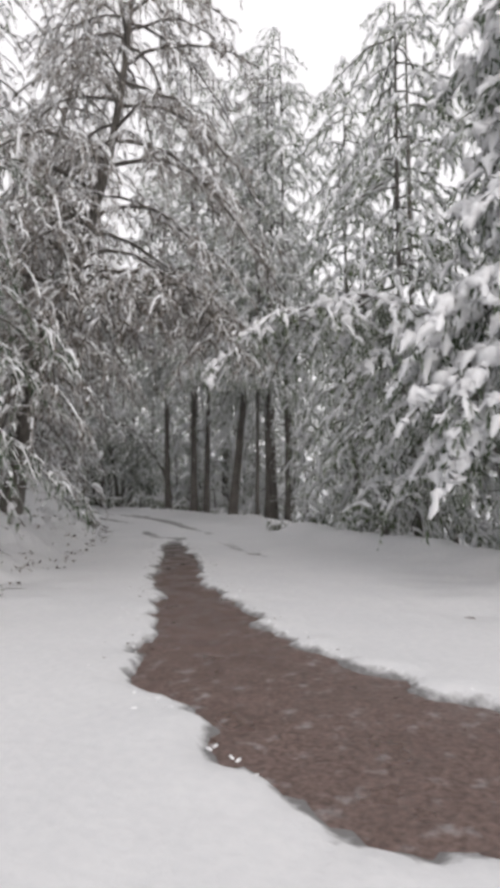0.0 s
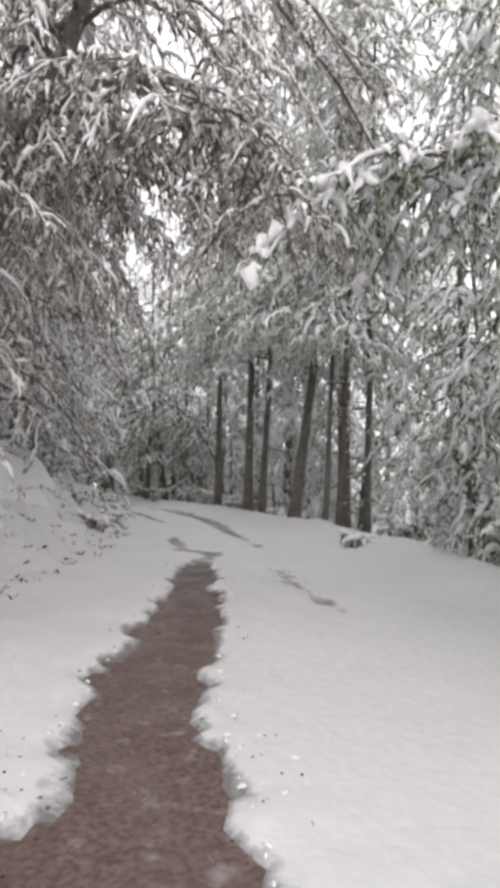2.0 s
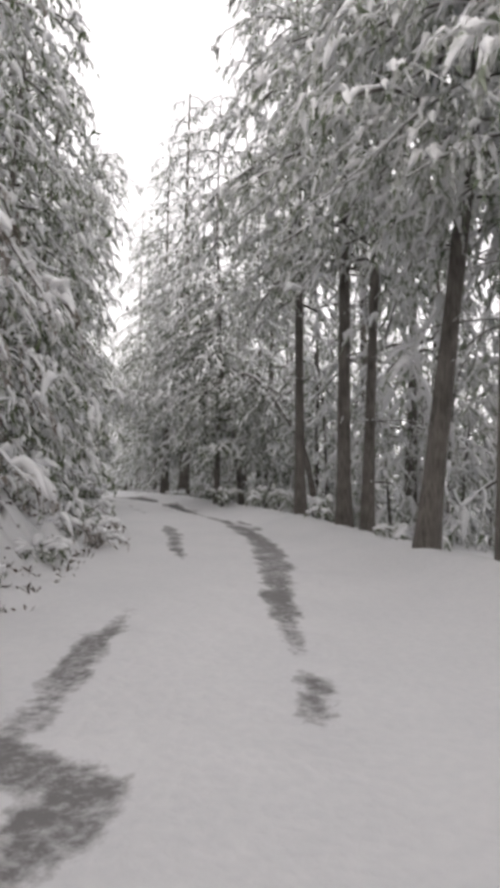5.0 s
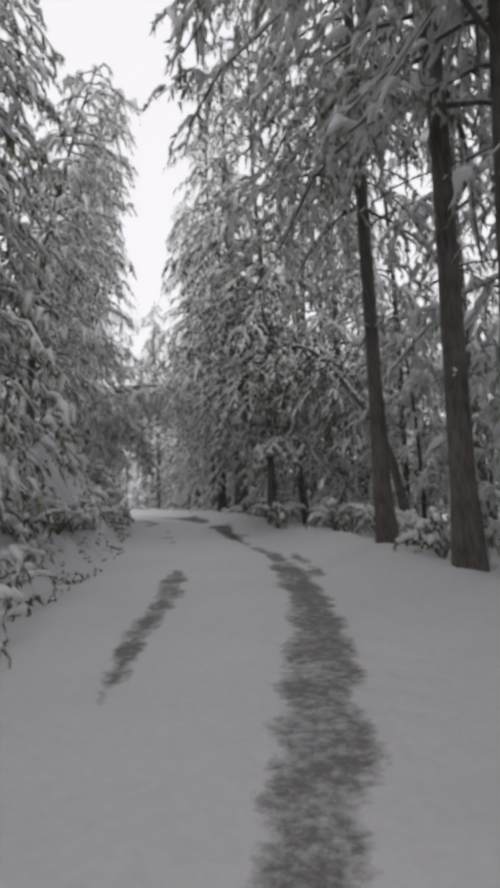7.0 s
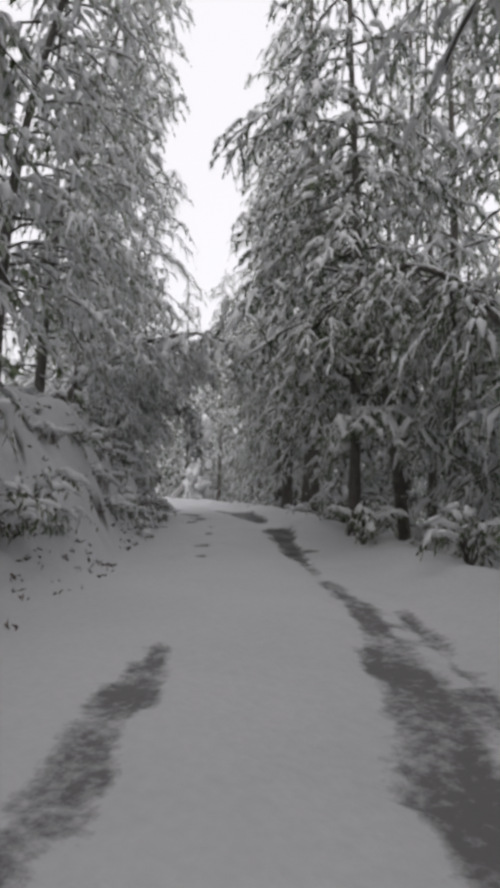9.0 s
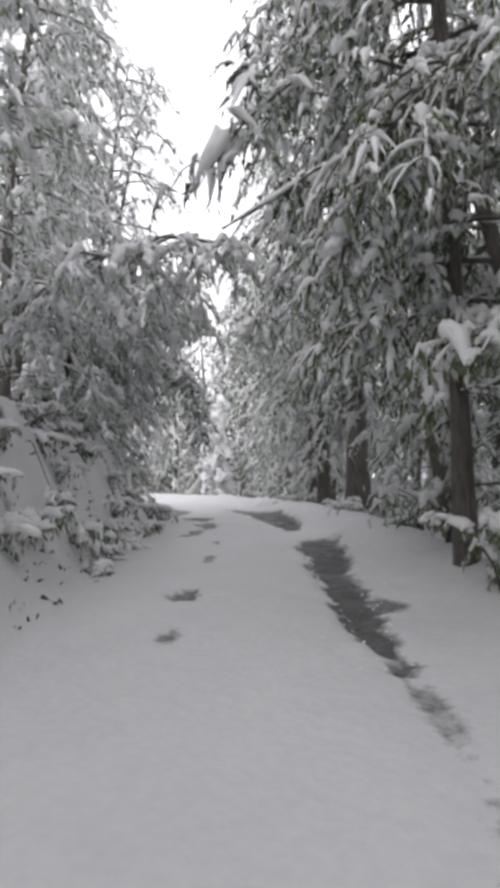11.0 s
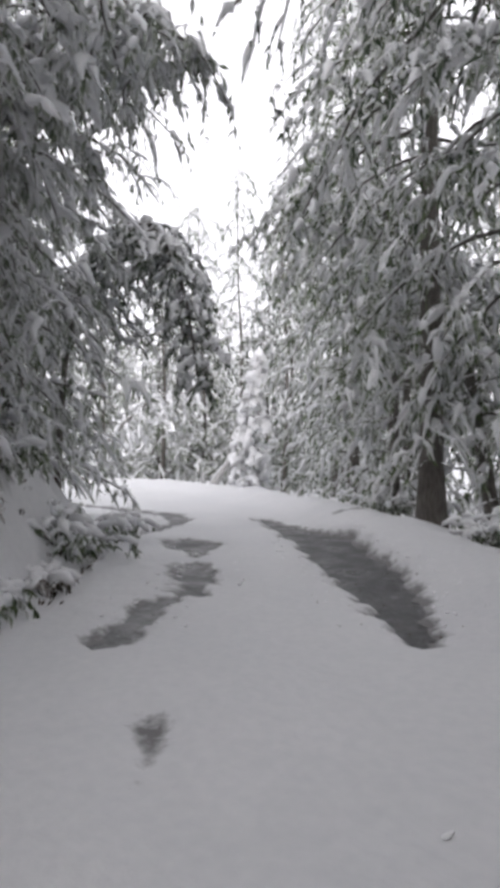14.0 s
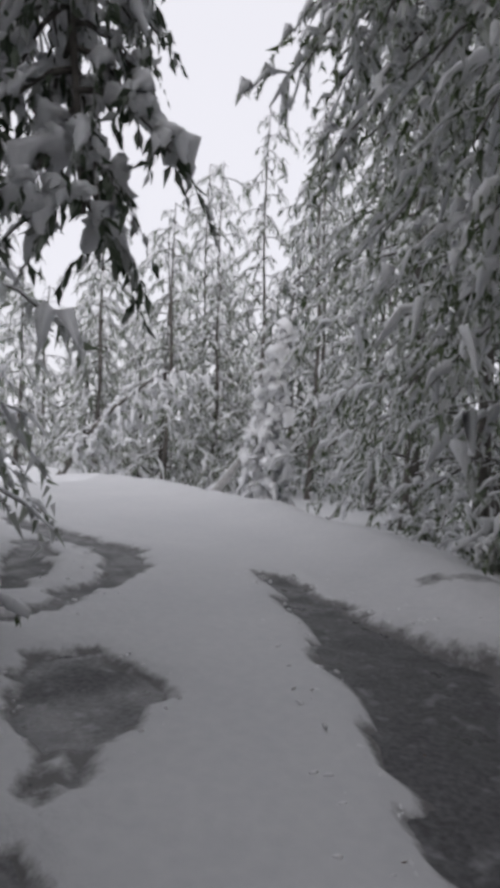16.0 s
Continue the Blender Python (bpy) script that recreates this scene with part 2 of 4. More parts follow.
def drapes(b, rings, radii, sides, flat=0.75, rnd=None):
    """Smooth tapered rolls of snow, each along its own row of points."""
    n, k = radii.shape
    if not n:
        return
    tang = unit(np.gradient(rings, axis=1))
    side = unit(np.cross(tang, np.array([0, 0, 1.0])) + np.array([1e-4, 2e-4, 0]))
    up = np.cross(side, tang)
    a = np.arange(sides) * 2 * np.pi / sides + np.pi / 2
    r = radii[:, :, None] * np.ones(sides)
    if rnd is not None:
        r = r * (1 + 0.16 * rnd.randn(n, k, sides))
    v = rings[:, :, None] + (np.cos(a) * r)[..., None] * side[:, :, None] + (flat * np.sin(a) * r)[..., None] * up[:, :, None]
    i = np.arange(k - 1)[:, None] * sides
    j = np.arange(sides)[None]
    h = (j + 1) % sides
    q0, q1, q2, q3 = i + j, i + h, i + sides + h, i + sides + j
    f = np.concatenate([np.stack([q0, q1, q2], -1).reshape(-1, 3), np.stack([q0, q2, q3], -1).reshape(-1, 3)])
    b.add(v, (f[None] + (np.arange(n) * k * sides)[:, None, None]).reshape(-1, 3))


def blanket(b, line, size, rnd, sides=5, flat=0.6, n=9, gaps=0.25):
    """Snow lying along a branch, thick and thin by turns."""
    ln = bend(line, n)
    r = size * (0.55 + 0.75 * rnd.rand(n)) * np.where(rnd.rand(n) < gaps, 0.35, 1.0)
    r[0] *= 0.4
    r[-1] *= 0.35
    ln = ln + np.array([0, 0, 0.45]) * r[:, None] + rnd.randn(n, 3) * np.array([0.2, 0.2, 0.0]) * r[:, None]
    drapes(b, ln[None], r[None], sides, flat, rnd)


def leaves(b, base, way, length, width, rnd, fine=True):
    """Lance-shaped leaves, folded along the midrib; a plain blade where they are far off."""
    n = len(base)
    way = unit(way)
    side = unit(np.cross(way, unit(rnd.randn(n, 3))))
    nor = np.cross(way, side)
    if not fine:
        w = side * (width * 0.6)[:, None]
        v = np.stack([base - w, base + w, base + way * length[:, None]], 1)
        b.add(v, (np.arange(n) * 3)[:, None] + np.array([[0, 1, 2]]))
        return
    mid = base + way * (length * 0.45)[:, None] + nor * (width * 0.35)[:, None]
    v = np.stack([base, mid + side * width[:, None] / 2, base + way * length[:, None] - np.array([0, 0, 1]) * (length * 0.1)[:, None], mid - side * width[:, None] / 2], 1)
    i = (np.arange(n) * 4)[:, None]
    b.add(v, np.concatenate([i + np.array([[0, 1, 2]]), i + np.array([[0, 2, 3]])]))


def sprays(leaf_b, snow_b, twig_b, p, out, L, rnd, leaf_n, leaf_len, snow_n, snow_size, fine, droop=0.8, leaf_w=0.3):
    """Hanging leafy twigs that start at p and carry snow on their upper side."""
    n = len(p)
    if not n:
        return
    a = (0.35 + 0.45 * rnd.rand(n))[:, None]
    g = (droop * (0.55 + 0.6 * rnd.rand(n)))[:, None]
    out = unit(out + 0.5 * rnd.randn(n, 3) * np.array([1, 1, 0.3]))
    Lc = L[:, None]

    def at(t):
        return p + out * Lc * a * t - np.array([0, 0, 1]) * Lc * g * t * t

    def tan(t):
        return unit(out * a - np.array([0, 0, 2]) * g * t)

    if twig_b is not None:
        t3 = [at(t) for t in (0.0, 0.5, 1.0)]
        w = 0.006
        s = unit(np.cross(tan(0.5), np.array([0, 0, 1.0])) + 1e-4) * w
        v = np.stack([t3[0] - s, t3[0] + s, t3[1] - s, t3[1] + s, t3[2]], 1)
        i = (np.arange(n) * 5)[:, None]
        twig_b.add(v, np.concatenate([i + np.array([[0, 1, 3]]), i + np.array([[0, 3, 2]]), i + np.array([[2, 3, 4]])]))
    for k in range(leaf_n):
        t = np.clip((k + rnd.rand(n)) / leaf_n, 0.05, 1)[:, None]
        way = 0.5 * tan(t) + 0.42 * rnd.randn(n, 3) - np.array([0, 0, 0.7])
        length = leaf_len * (0.6 + 0.8 * rnd.rand(n))
        leaves(leaf_b, at(t), way, length, length * leaf_w, rnd, fine)
    # a roll of snow over each twig, thickest near its start
    stops, swell = ((0.0, 0.12, 0.26, 0.4, 0.56, 0.72, 0.88), (0.5, 0.9, 1.0, 0.92, 0.8, 0.6, 0.15)) if fine == 2 else ((0.0, 0.16, 0.36, 0.6, 0.84), (0.55, 1.0, 0.9, 0.72, 0.22)) if fine else ((0.0, 0.2, 0.5, 0.85), (0.6, 1.0, 0.75, 0.2)) if leaf_len < 0.18 else ((0.0, 0.3, 0.85), (0.7, 1.0, 0.25))
    keep = rnd.rand(n) < 0.86
    stretch = (0.45 if fine else 0.6) + 0.5 * rnd.rand(n, 1)
    fat = snow_size * (0.4 + 0.9 * rnd.rand(n) ** 1.3) * (0.75 + 0.12 * snow_n)
    rings = np.stack([at(t * stretch) for t in stops], 1)
    radii = fat[:, None] * np.array(swell) * (0.6 + 0.8 * rnd.rand(n, len(stops)))
    rings[..., 2] += 0.4 * radii
    rings = rings + rnd.randn(*rings.shape) * 0.3 * radii[..., None]
    drapes(snow_b, rings[keep], radii[keep], 8 if fine == 2 else 5 if fine else 4 if leaf_len < 0.18 else 3, 0.8, rnd)


def bend(pts, n):
    """A smooth line of n points through control points."""
    pts = np.asarray(pts, float)
    d = np.r_[0, np.cumsum(np.linalg.norm(np.diff(pts, axis=0), axis=1))]
    p = np.vstack([2 * pts[0] - pts[1], pts, 2 * pts[-1] - pts[-2]])
    out = []
    for s in np.linspace(0, d[-1], n):
        i = min(max(np.searchsorted(d, s, "right") - 1, 0), len(pts) - 2)
        t = (s - d[i]) / max(d[i + 1] - d[i], 1e-9)
        a, b, c, e = p[i:i + 4]
        out.append(0.5 * (2 * b + (c - a) * t + (2 * a - 5 * b + 4 * c - e) * t * t + (3 * b - a - 3 * c + e) * t ** 3))
    return np.array(out)


# ---- the lie of the land: along the road (s) and across it (u, to the right) ----
LINE = bend([(0.6, -14), (0.1, -6), (0, 0), (-0.05, 5.4), (-0.1, 10.5), (-0.8, 16.5), (-2.3, 21.7), (-5.1, 27.3), (-8.4, 33), (-11.9, 37.9), (-15.4, 42.5),
             (-18.8, 46.3), (-23.0, 49.8), (-28.5, 52.6), (-36, 54.8), (-50, 57.0), (-70, 58)], 1200)
LINE_S = np.r_[0, np.cumsum(np.linalg.norm(np.diff(LINE, axis=0), axis=1))]
LINE_T = unit(np.gradient(LINE, axis=0))
LINE_N = np.stack([LINE_T[:, 1], -LINE_T[:, 0]], 1)


def along(s, u):
    i = np.interp(s, LINE_S, np.arange(len(LINE)))
    k = np.clip(i.astype(int), 0, len(LINE) - 2)
    w = (i - k)[..., None]
    return LINE[k] * (1 - w) + LINE[k + 1] * w + (LINE_N[k] * (1 - w) + LINE_N[k + 1] * w) * u[..., None]


def road_place(xy):
    """s and u of places."""
    xy = np.asarray(xy, float).reshape(-1, 2)
    step = LINE[::6]
    s, u = np.empty(len(xy)), np.empty(len(xy))
    for a in range(0, len(xy), 4000):
        d = xy[a:a + 4000, None] - step[None]
        k = (d ** 2).sum(2).argmin(1) * 6
        e = xy[a:a + 4000] - LINE[k]
        s[a:a + 4000] = LINE_S[k] + (e * LINE_T[k]).sum(1)
        u[a:a + 4000] = np.where((e * LINE_N[k]).sum(1) >= 0, 1, -1) * np.linalg.norm(e, axis=1)
    return s, u


def smooth(a, b, x):
    t = np.clip((x - a) / (b - a), 0, 1)
    return t * t * (3 - 2 * t)


LAT = np.random.RandomState(7).rand(128, 128)


def grain(x, y):
    """Soft noise, 0 to 1."""
    i, j = np.floor(x).astype(int), np.floor(y).astype(int)
    fx, fy = x - i, y - j
    fx, fy = fx * fx * (3 - 2 * fx), fy * fy * (3 - 2 * fy)
    a, b = LAT[i % 128, j % 128], LAT[(i + 1) % 128, j % 128]
    c, d = LAT[i % 128, (j + 1) % 128], LAT[(i + 1) % 128, (j + 1) % 128]
    return (a * (1 - fx) + b * fx) * (1 - fy) + (c * (1 - fx) + d * fx) * fy


START = float(road_place([(0, 0)])[0][0])


def land(x, y, s, u):
    """Height of the ground: level road, a steep bank on one side, a shallow fall on the other."""
    d = s - START
    toe = np.interp(d, [-20, 6, 14, 22, 30, 37, 44, 48, 51.5, 54.5], [-3.3, -3.3, -3.2, -2.5, -2.5, -1.9, -1.95, -1.55, -1.6, -3.0])
    high = np.interp(d, [-20, 10, 20, 32, 38, 47, 51, 55], [2.2, 2.4, 2.0, 1.8, 2.6, 2.2, 1.4, 0.1])
    w = np.maximum(toe - u, 0)
    run = np.interp(d, [-20, 16, 24, 32, 38, 60], [3.4, 3.2, 2.8, 2.4, 1.4, 1.4])
    left = high * smooth(0, 1, w / run) + 0.12 * high * np.maximum(w - run, 0)
    edge = np.interp(d, [-20, 4, 10, 14, 60], [5.5, 5.5, 4.4, 2.9, 2.9])
    e = u - edge
    right = 0.28 * np.exp(-((e + 0.2) / 0.7) ** 2) - 0.7 * smooth(0.2, 7, e) + 9 * smooth(16, 60, e)
    rough = (grain(x * 0.9, y * 0.9) - 0.5) * 0.16 + (grain(x * 2.7 + 9, y * 2.7) - 0.5) * 0.08
    away = smooth(1.4, 3.2, np.abs(u))
    bumpy = (grain(x * 1.3 + 40, y * 1.3) - 0.5) * 0.5 * smooth(0.2, 1.5, w) + ((grain(x * 3.1 + 5, y * 3.1) - 0.5) * 0.3 + (grain(x * 6.3, y * 6.3 + 17) - 0.5) * 0.14) * smooth(0.1, 0.7, w)
    return left + right + rough * (0.12 + 0.88 * away) + bumpy


def height(x, y):
    s, u = road_place([(x, y)])
    return float(land(np.array([x]), np.array([y]), s, u)[0])


# strips where wheels have worn the snow: x, y and half width along each; BARE down to the road, SLUSH to thin grey snow
BARE = [
    [(1.0, 3.2, 0.9), (-0.2, 5.0, 0.72), (-0.75, 8.0, 0.44), (-1.0, 9.1, 0.4), (-1.5, 12.7, 0.34), (-1.9, 15.4, 0.26)],
    [(-8.7, 35.2, 0.06), (-10.1, 37.3, 0.15), (-11.4, 39.5, 0.26), (-12.6, 41.4, 0.4)],
    [(-14.1, 43.1, 0.15), (-14.9, 44.25, 0.36), (-16.0, 45.55, 0.48), (-17.25, 47.0, 0.5), (-18.5, 47.85, 0.28), (-20.0, 48.95, 0.06)],
    [(-11.6, 36.5, 0.08), (-11.9, 36.9, 0.08)],
    [(-25.9, 49.1, 0.15), (-24.2, 48.8, 0.3), (-22.2, 48.6, 0.3), (-21.0, 47.7, 0.2), (-20.6, 46.9, 0.22), (-20.3, 46.0, 0.12)],
    [(-23.5, 48.1, 0.16), (-22.1, 47.2, 0.22), (-21.2, 46.6, 0.16)],
    [(-19.1, 45.7, 0.32), (-18.5, 45.5, 0.34), (-17.9, 45.0, 0.14)],
    [(-17.6, 44.5, 0.14), (-16.5, 43.35, 0.17)],
    [(-16.6, 42.95, 0.1), (-15.95, 41.9, 0.22)],
]
SLUSH = [
    [(-3.5, 20.6, 0.08), (-3.2, 19.3, 0.16), (-2.6, 17.5, 0.2), (-1.95, 17.3, 0.16), (-1.9, 16.4, 0.18), (-1.95, 15.6, 0.24)],
    [(0.25, 12.3, 0.06), (-0.4, 14.4, 0.1), (-0.6, 15.3, 0.04)],
    [(-1.15, 18.4, 0.08), (-2.6, 22.9, 0.24), (-3.0, 24.4, 0.28), (-4.35, 28.0, 0.28), (-5.5, 30.3, 0.26), (-6.6, 32.3, 0.16), (-8.7, 35.2, 0.08)],
    [(-4.7, 29.6, 0.04), (-5.6, 31.4, 0.12), (-6.2, 32.4, 0.1)],
    [(-4.5, 24.2, 0.02), (-5.4, 26.0, 0.15), (-6.1, 27.5, 0.19), (-6.9, 29.1, 0.18), (-7.5, 30.2, 0.08)],
    [(-10.4, 34.6, 0.06), (-10.9, 35.4, 0.09)],
    [(-13.1, 38.8, 0.08), (-13.4, 39.3, 0.1)],
    [(-14.2, 40.5, 0.06), (-14.6, 41.0, 0.1)],
    [(-17.85, 44.35, 0.1), (-16.75, 43.2, 0.12)],
    [(-9.4, 36.9, 0.12), (-9.7, 37.2, 0.12)],
    [(-17.4, 48.9, 0.1), (-18.1, 48.9, 0.12)],
]


def worn(strips, x, y):
    """Distance to the nearest strip, below 0 inside it."""
    best = np.full(x.shape, 9.0)
    for strip in strips:
        for (ax, ay, ar), (bx, by, br) in zip(strip, strip[1:]):
            dx, dy = bx - ax, by - ay
            t = np.clip(((x - ax) * dx + (y - ay) * dy) / (dx * dx + dy * dy), 0, 1)
            best = np.minimum(best, np.hypot(x - ax - t * dx, y - ay - t * dy) - (ar + t * (br - ar)))
    return best


def grid_faces(n, m):
    i = (np.arange(n - 1)[:, None] * m + np.arange(m - 1)[None]).ravel()
    return np.stack([i, i + 1, i + m + 1, i + m], 1)


def ground():
    k = np.linspace(-1, 1, 160)
    spread = 60 * k + 640 * k ** 7
    gx, gy = np.meshgrid(spread - 14, spread + 28, indexing="ij")
    x, y = gx.ravel(), gy.ravel()
    s, u = road_place(np.stack([x, y], 1))
    z = land(x, y, s, u) - 0.35 * (1 - smooth(3.4, 4.4, np.abs(u))) * (1 - smooth(80, 83, s))
    me = make_mesh("ground", np.stack([x, y, z], 1), grid_faces(160, 160)[:, ::-1], SNOW, True)
    tagged(new("ground", me), "deep untouched snow over the forest floor and bank", "ground", kind="structure")
    # the road bed under the snow
    ss, uu = np.meshgrid(np.arange(2, 81, 0.5), np.linspace(-2.4, 2.4, 11), indexing="ij")
    p = along(ss.ravel(), uu.ravel())
    me = make_mesh("road", np.c_[p, np.full(len(p), -0.01)], grid_faces(*ss.shape)[:, ::-1], ROAD, True)
    tagged(new("road", me), "wet asphalt forest road with brown leaf litter, mostly under snow", "road", kind="structure")
    # the snow on it, worn through by wheels
    ss, uu = np.meshgrid(np.arange(12, 83.5, 0.12), np.arange(-4.7, 4.71, 0.09), indexing="ij")
    p = along(ss.ravel(), uu.ravel())
    x, y = p[:, 0], p[:, 1]
    u, s = uu.ravel(), ss.ravel()
    rag = (grain(x * 1.7, y * 1.7) - 0.5) * 0.16 + (grain(x * 3.7, y * 3.7) - 0.5) * 0.2 + (grain(x * 7.3, y * 7.3) - 0.5) * 0.14
    d = worn(BARE, x, y)
    d = d + rag * np.clip(1.1 - d, 0.0, 1.0)
    thin = worn(SLUSH, x, y) + (grain(x * 1.7, y * 1.7) - 0.5) * 0.16 + (grain(x * 4.3, y * 4.3) - 0.5) * 0.14
    z = land(x, y, s, u) + 0.05 * (1 - smooth(3.9, 4.6, np.abs(u)))
    lump = (grain(x * 6, y * 6) - 0.5) * 0.035 * (1 - smooth(0.05, 0.9, np.minimum(d, thin))) + (grain(x * 13, y * 13) - 0.5) * 0.012
    z = z + lump - 0.5 * smooth(4.3, 4.7, np.abs(u)) - 0.025 * (1 - smooth(-0.1, 0.2, thin))
    keep = smooth(-0.08, 0.1, d)
    z = np.where(np.abs(u) < 2.9, -0.03 + (z + 0.03) * keep, z)
    wet = np.maximum(0.85 * (1 - smooth(-0.09, 0.07, thin)) * (0.65 + 0.5 * grain(x * 2.3, y * 2.3)), 0.95 * (1 - smooth(-0.02, 0.09, d)))
    # dark earth showing through on the steep face of the bank
    steep = smooth(0.35, 0.8, z) * (u < 0) * smooth(15, 19, s - START)
    face = z - u
    blot = grain(s * 2.2 + 3, face * 2.0) * 0.5 + grain(s * 4.6, face * 4.2) * 0.32 + grain(s * 8, face * 7) * 0.18
    bank = steep * smooth(0.71, 0.75, blot)
    z = z - 0.05 * bank
    me = make_mesh("snow_cover", np.stack([x, y, z], 1), grid_faces(*ss.shape)[:, ::-1], SNOW_ROAD, True)
    soil = me.attributes.new("soil", "FLOAT", "POINT")
    soil.data.foreach_set("value", bank.astype(np.float32))
    at = me.attributes.new("slush", "FLOAT", "POINT")
    at.data.foreach_set("value", np.clip(wet, 0, 1).astype(np.float32))
    tagged(new("snow_cover", me), "white snow on the road, worn through in wheel tracks", "snow", kind="structure")


ground()


# ---- trees ----
def limb_line(p, way, L, rise, droop, n, rnd):
    t = np.linspace(0, 1, n)[:, None]
    wob = np.cumsum(rnd.randn(n, 3) * 0.02 * L, axis=0) * np.array([1, 1, 0.5])
    wob[0] = 0
    return p + way * L * t + np.array([0, 0, 1]) * L * (rise * t - droop * t * t) + wob


def clear_of_road(p, margin=0.0, over=2.55):
    """Whether points leave room for a car on the road."""
    s, u = road_place(p[:, :2])
    free = over - np.maximum(np.abs(u) - 1.4, 0) * 2.2
    return (p[:, 2] > free + margin) | (np.abs(u) > 4)


def grow(name, label, category, trunk, r0, seed, limbs=26, start=0.3, reach=2.6, top_reach=0.8, rise=0.25, droop=0.65, bias=(0, 0), spray=0.5,
         gap=0.3, leaf_n=8, leaf_len=0.13, leaf_w=0.3, snow_n=3, snow=0.075, fine=True, mat=LEAF, bark=BARK, twigs=8, group="", hang=1.0, origin=(0, 0), sink=0.15, shoot=0.42, whorl=2.4, over=2.55, cap=1.0):
    """A snow-laden tree: trunk, limbs with side shoots, hanging leafy twigs and their snow. trunk: control points relative to the base."""
    rnd = np.random.RandomState(seed)
    base = np.array((origin[0], origin[1], height(origin[0], origin[1]) - sink))
    root = new(name)
    root.matrix_world = Matrix.Translation(Vector(base))
    tagged(root, label, category, group)
    line = bend(trunk, 18)
    b_trunk, b_leaf, b_snow, b_twig = Builder(), Builder(), Builder(), Builder()
    ts = np.linspace(0, 1, len(line))
    rad = r0 * (1 - 0.82 * ts) * (1 + 0.45 * np.exp(-ts * 22))
    tube(b_trunk, line, rad, 9, rnd, 0.05)
    # snow caught along leaning stretches of the trunk
    lean = 1 - np.abs(unit(np.gradient(line, axis=0))[:, 2])
    for k in range(len(line) - 1):
        if lean[k] > 0.1:
            m = 5
            if cap == 0:
                break
            c = line[k] + (line[k + 1] - line[k]) * rnd.rand(m, 1) + np.array([0, 0, 1]) * rad[k] * 0.9
            lumps(b_snow, c, np.repeat((line[k + 1] - line[k])[None], m, 0), np.full(m, cap * max(rad[k] * 1.0, 0.04)) * (0.7 + 0.5 * rnd.rand(m)), rnd, fine)
    P, O, LL = [], [], []
    for k in range(limbs):
        t = start + (1 - start) * (k + rnd.rand() * 0.9) / limbs
        i = min(int(t * (len(line) - 1)), len(line) - 2)
        w = t * (len(line) - 1) - i
        p = line[i] * (1 - w) + line[i + 1] * w
        q = (t - start) / (1 - start)
        L = (reach * (1 - q) + top_reach * q) * (0.6 + 0.7 * rnd.rand())
        az = k * whorl + rnd.randn() * 0.4
        way = unit(np.array([math.cos(az) + bias[0], math.sin(az) + bias[1], 0.0]))
        ln = limb_line(p, way, L, rise + 0.15 * rnd.randn(), droop * (0.75 + 0.5 * rnd.rand()), 7, rnd)
        if not clear_of_road(ln + base, 0, over).all():
            ok = clear_of_road(ln + base, 0, over)
            stop = int(np.argmin(ok))
            if stop < 3:
                continue
            ln = bend(ln[:stop], 7)
            L *= stop / 7
        lr = max(min(r0 * 0.32, 0.012 * L + 0.012), 0.012)
        b_limb = Builder() if fine else b_trunk
        tube(b_limb, ln, lr * np.linspace(1, 0.3, 7), 5 if fine else 4)
        blanket(b_snow, ln, (max(lr * 1.1, 0.55 * snow) if snow > 0.05 else 0.5 * snow) * min(1, L / 1.3), rnd, 5 if fine else 4, 0.6, 12 if fine else 6)
        shoots = [(ln, 0.2)]
        for h in range(max(int(L / shoot), 2)):
            th = 0.18 + 0.78 * rnd.rand()
            jj = min(int(th * 6), 5)
            pp = ln[jj] + (ln[jj + 1] - ln[jj]) * (th * 6 - jj)
            sg = 1 if h % 2 else -1
            ww = unit(way * 0.7 + sg * np.array([-way[1], way[0], 0]) * (0.6 + 0.5 * rnd.rand()))
            sl = limb_line(pp, ww, (0.25 + 0.3 * rnd.rand()) * L * (1.15 - th * 0.5), 0.1, droop * 1.1, 5, rnd)
            if clear_of_road(sl + base, 0, over).all():
                if fine:
                    tube(b_twig, sl, 0.009 * np.linspace(1, 0.4, 5), 3)
                blanket(b_snow, sl, 0.55 * snow, rnd, 5 if fine else 4, 0.55, 8 if fine else 3, 0.35)
            shoots.append((sl, 0.1))
        for sl, t0 in shoots:
            sl_len = np.linalg.norm(np.diff(sl, axis=0), axis=1).sum()
            cnt = max(int(sl_len / gap), 1)
            tt = t0 + (1 - t0) * (np.arange(cnt) + rnd.rand(cnt)) / cnt
            jj = np.clip((tt * (len(sl) - 1)).astype(int), 0, len(sl) - 2)
            seg = sl[jj + 1] - sl[jj]
            P.append(sl[jj] + seg * (tt * (len(sl) - 1) - jj)[:, None])
            flat_way = unit(seg * np.array([1, 1, 0]) + 1e-3)
            fan = np.where(np.arange(cnt) % 2, 1, -1)[:, None] * (0.35 + 0.6 * rnd.rand(cnt, 1))
            O.append(unit(flat_way + fan * np.stack([-flat_way[:, 1], flat_way[:, 0], 0 * fan[:, 0]], 1)))
            LL.append(spray * (0.55 + 0.8 * rnd.rand(cnt)))
        if fine:
            part("limb", b_limb.mesh("limb", bark, True), root)
    P, O, LL = np.concatenate(P), np.concatenate(O), np.concatenate(LL)
    ok = clear_of_road(P + base + np.array([0, 0, -1]) * LL[:, None] * hang * 0.9, 0.1, over) & clear_of_road(P + base, 0.1, over)
    P, O, LL = P[ok], O[ok], LL[ok]
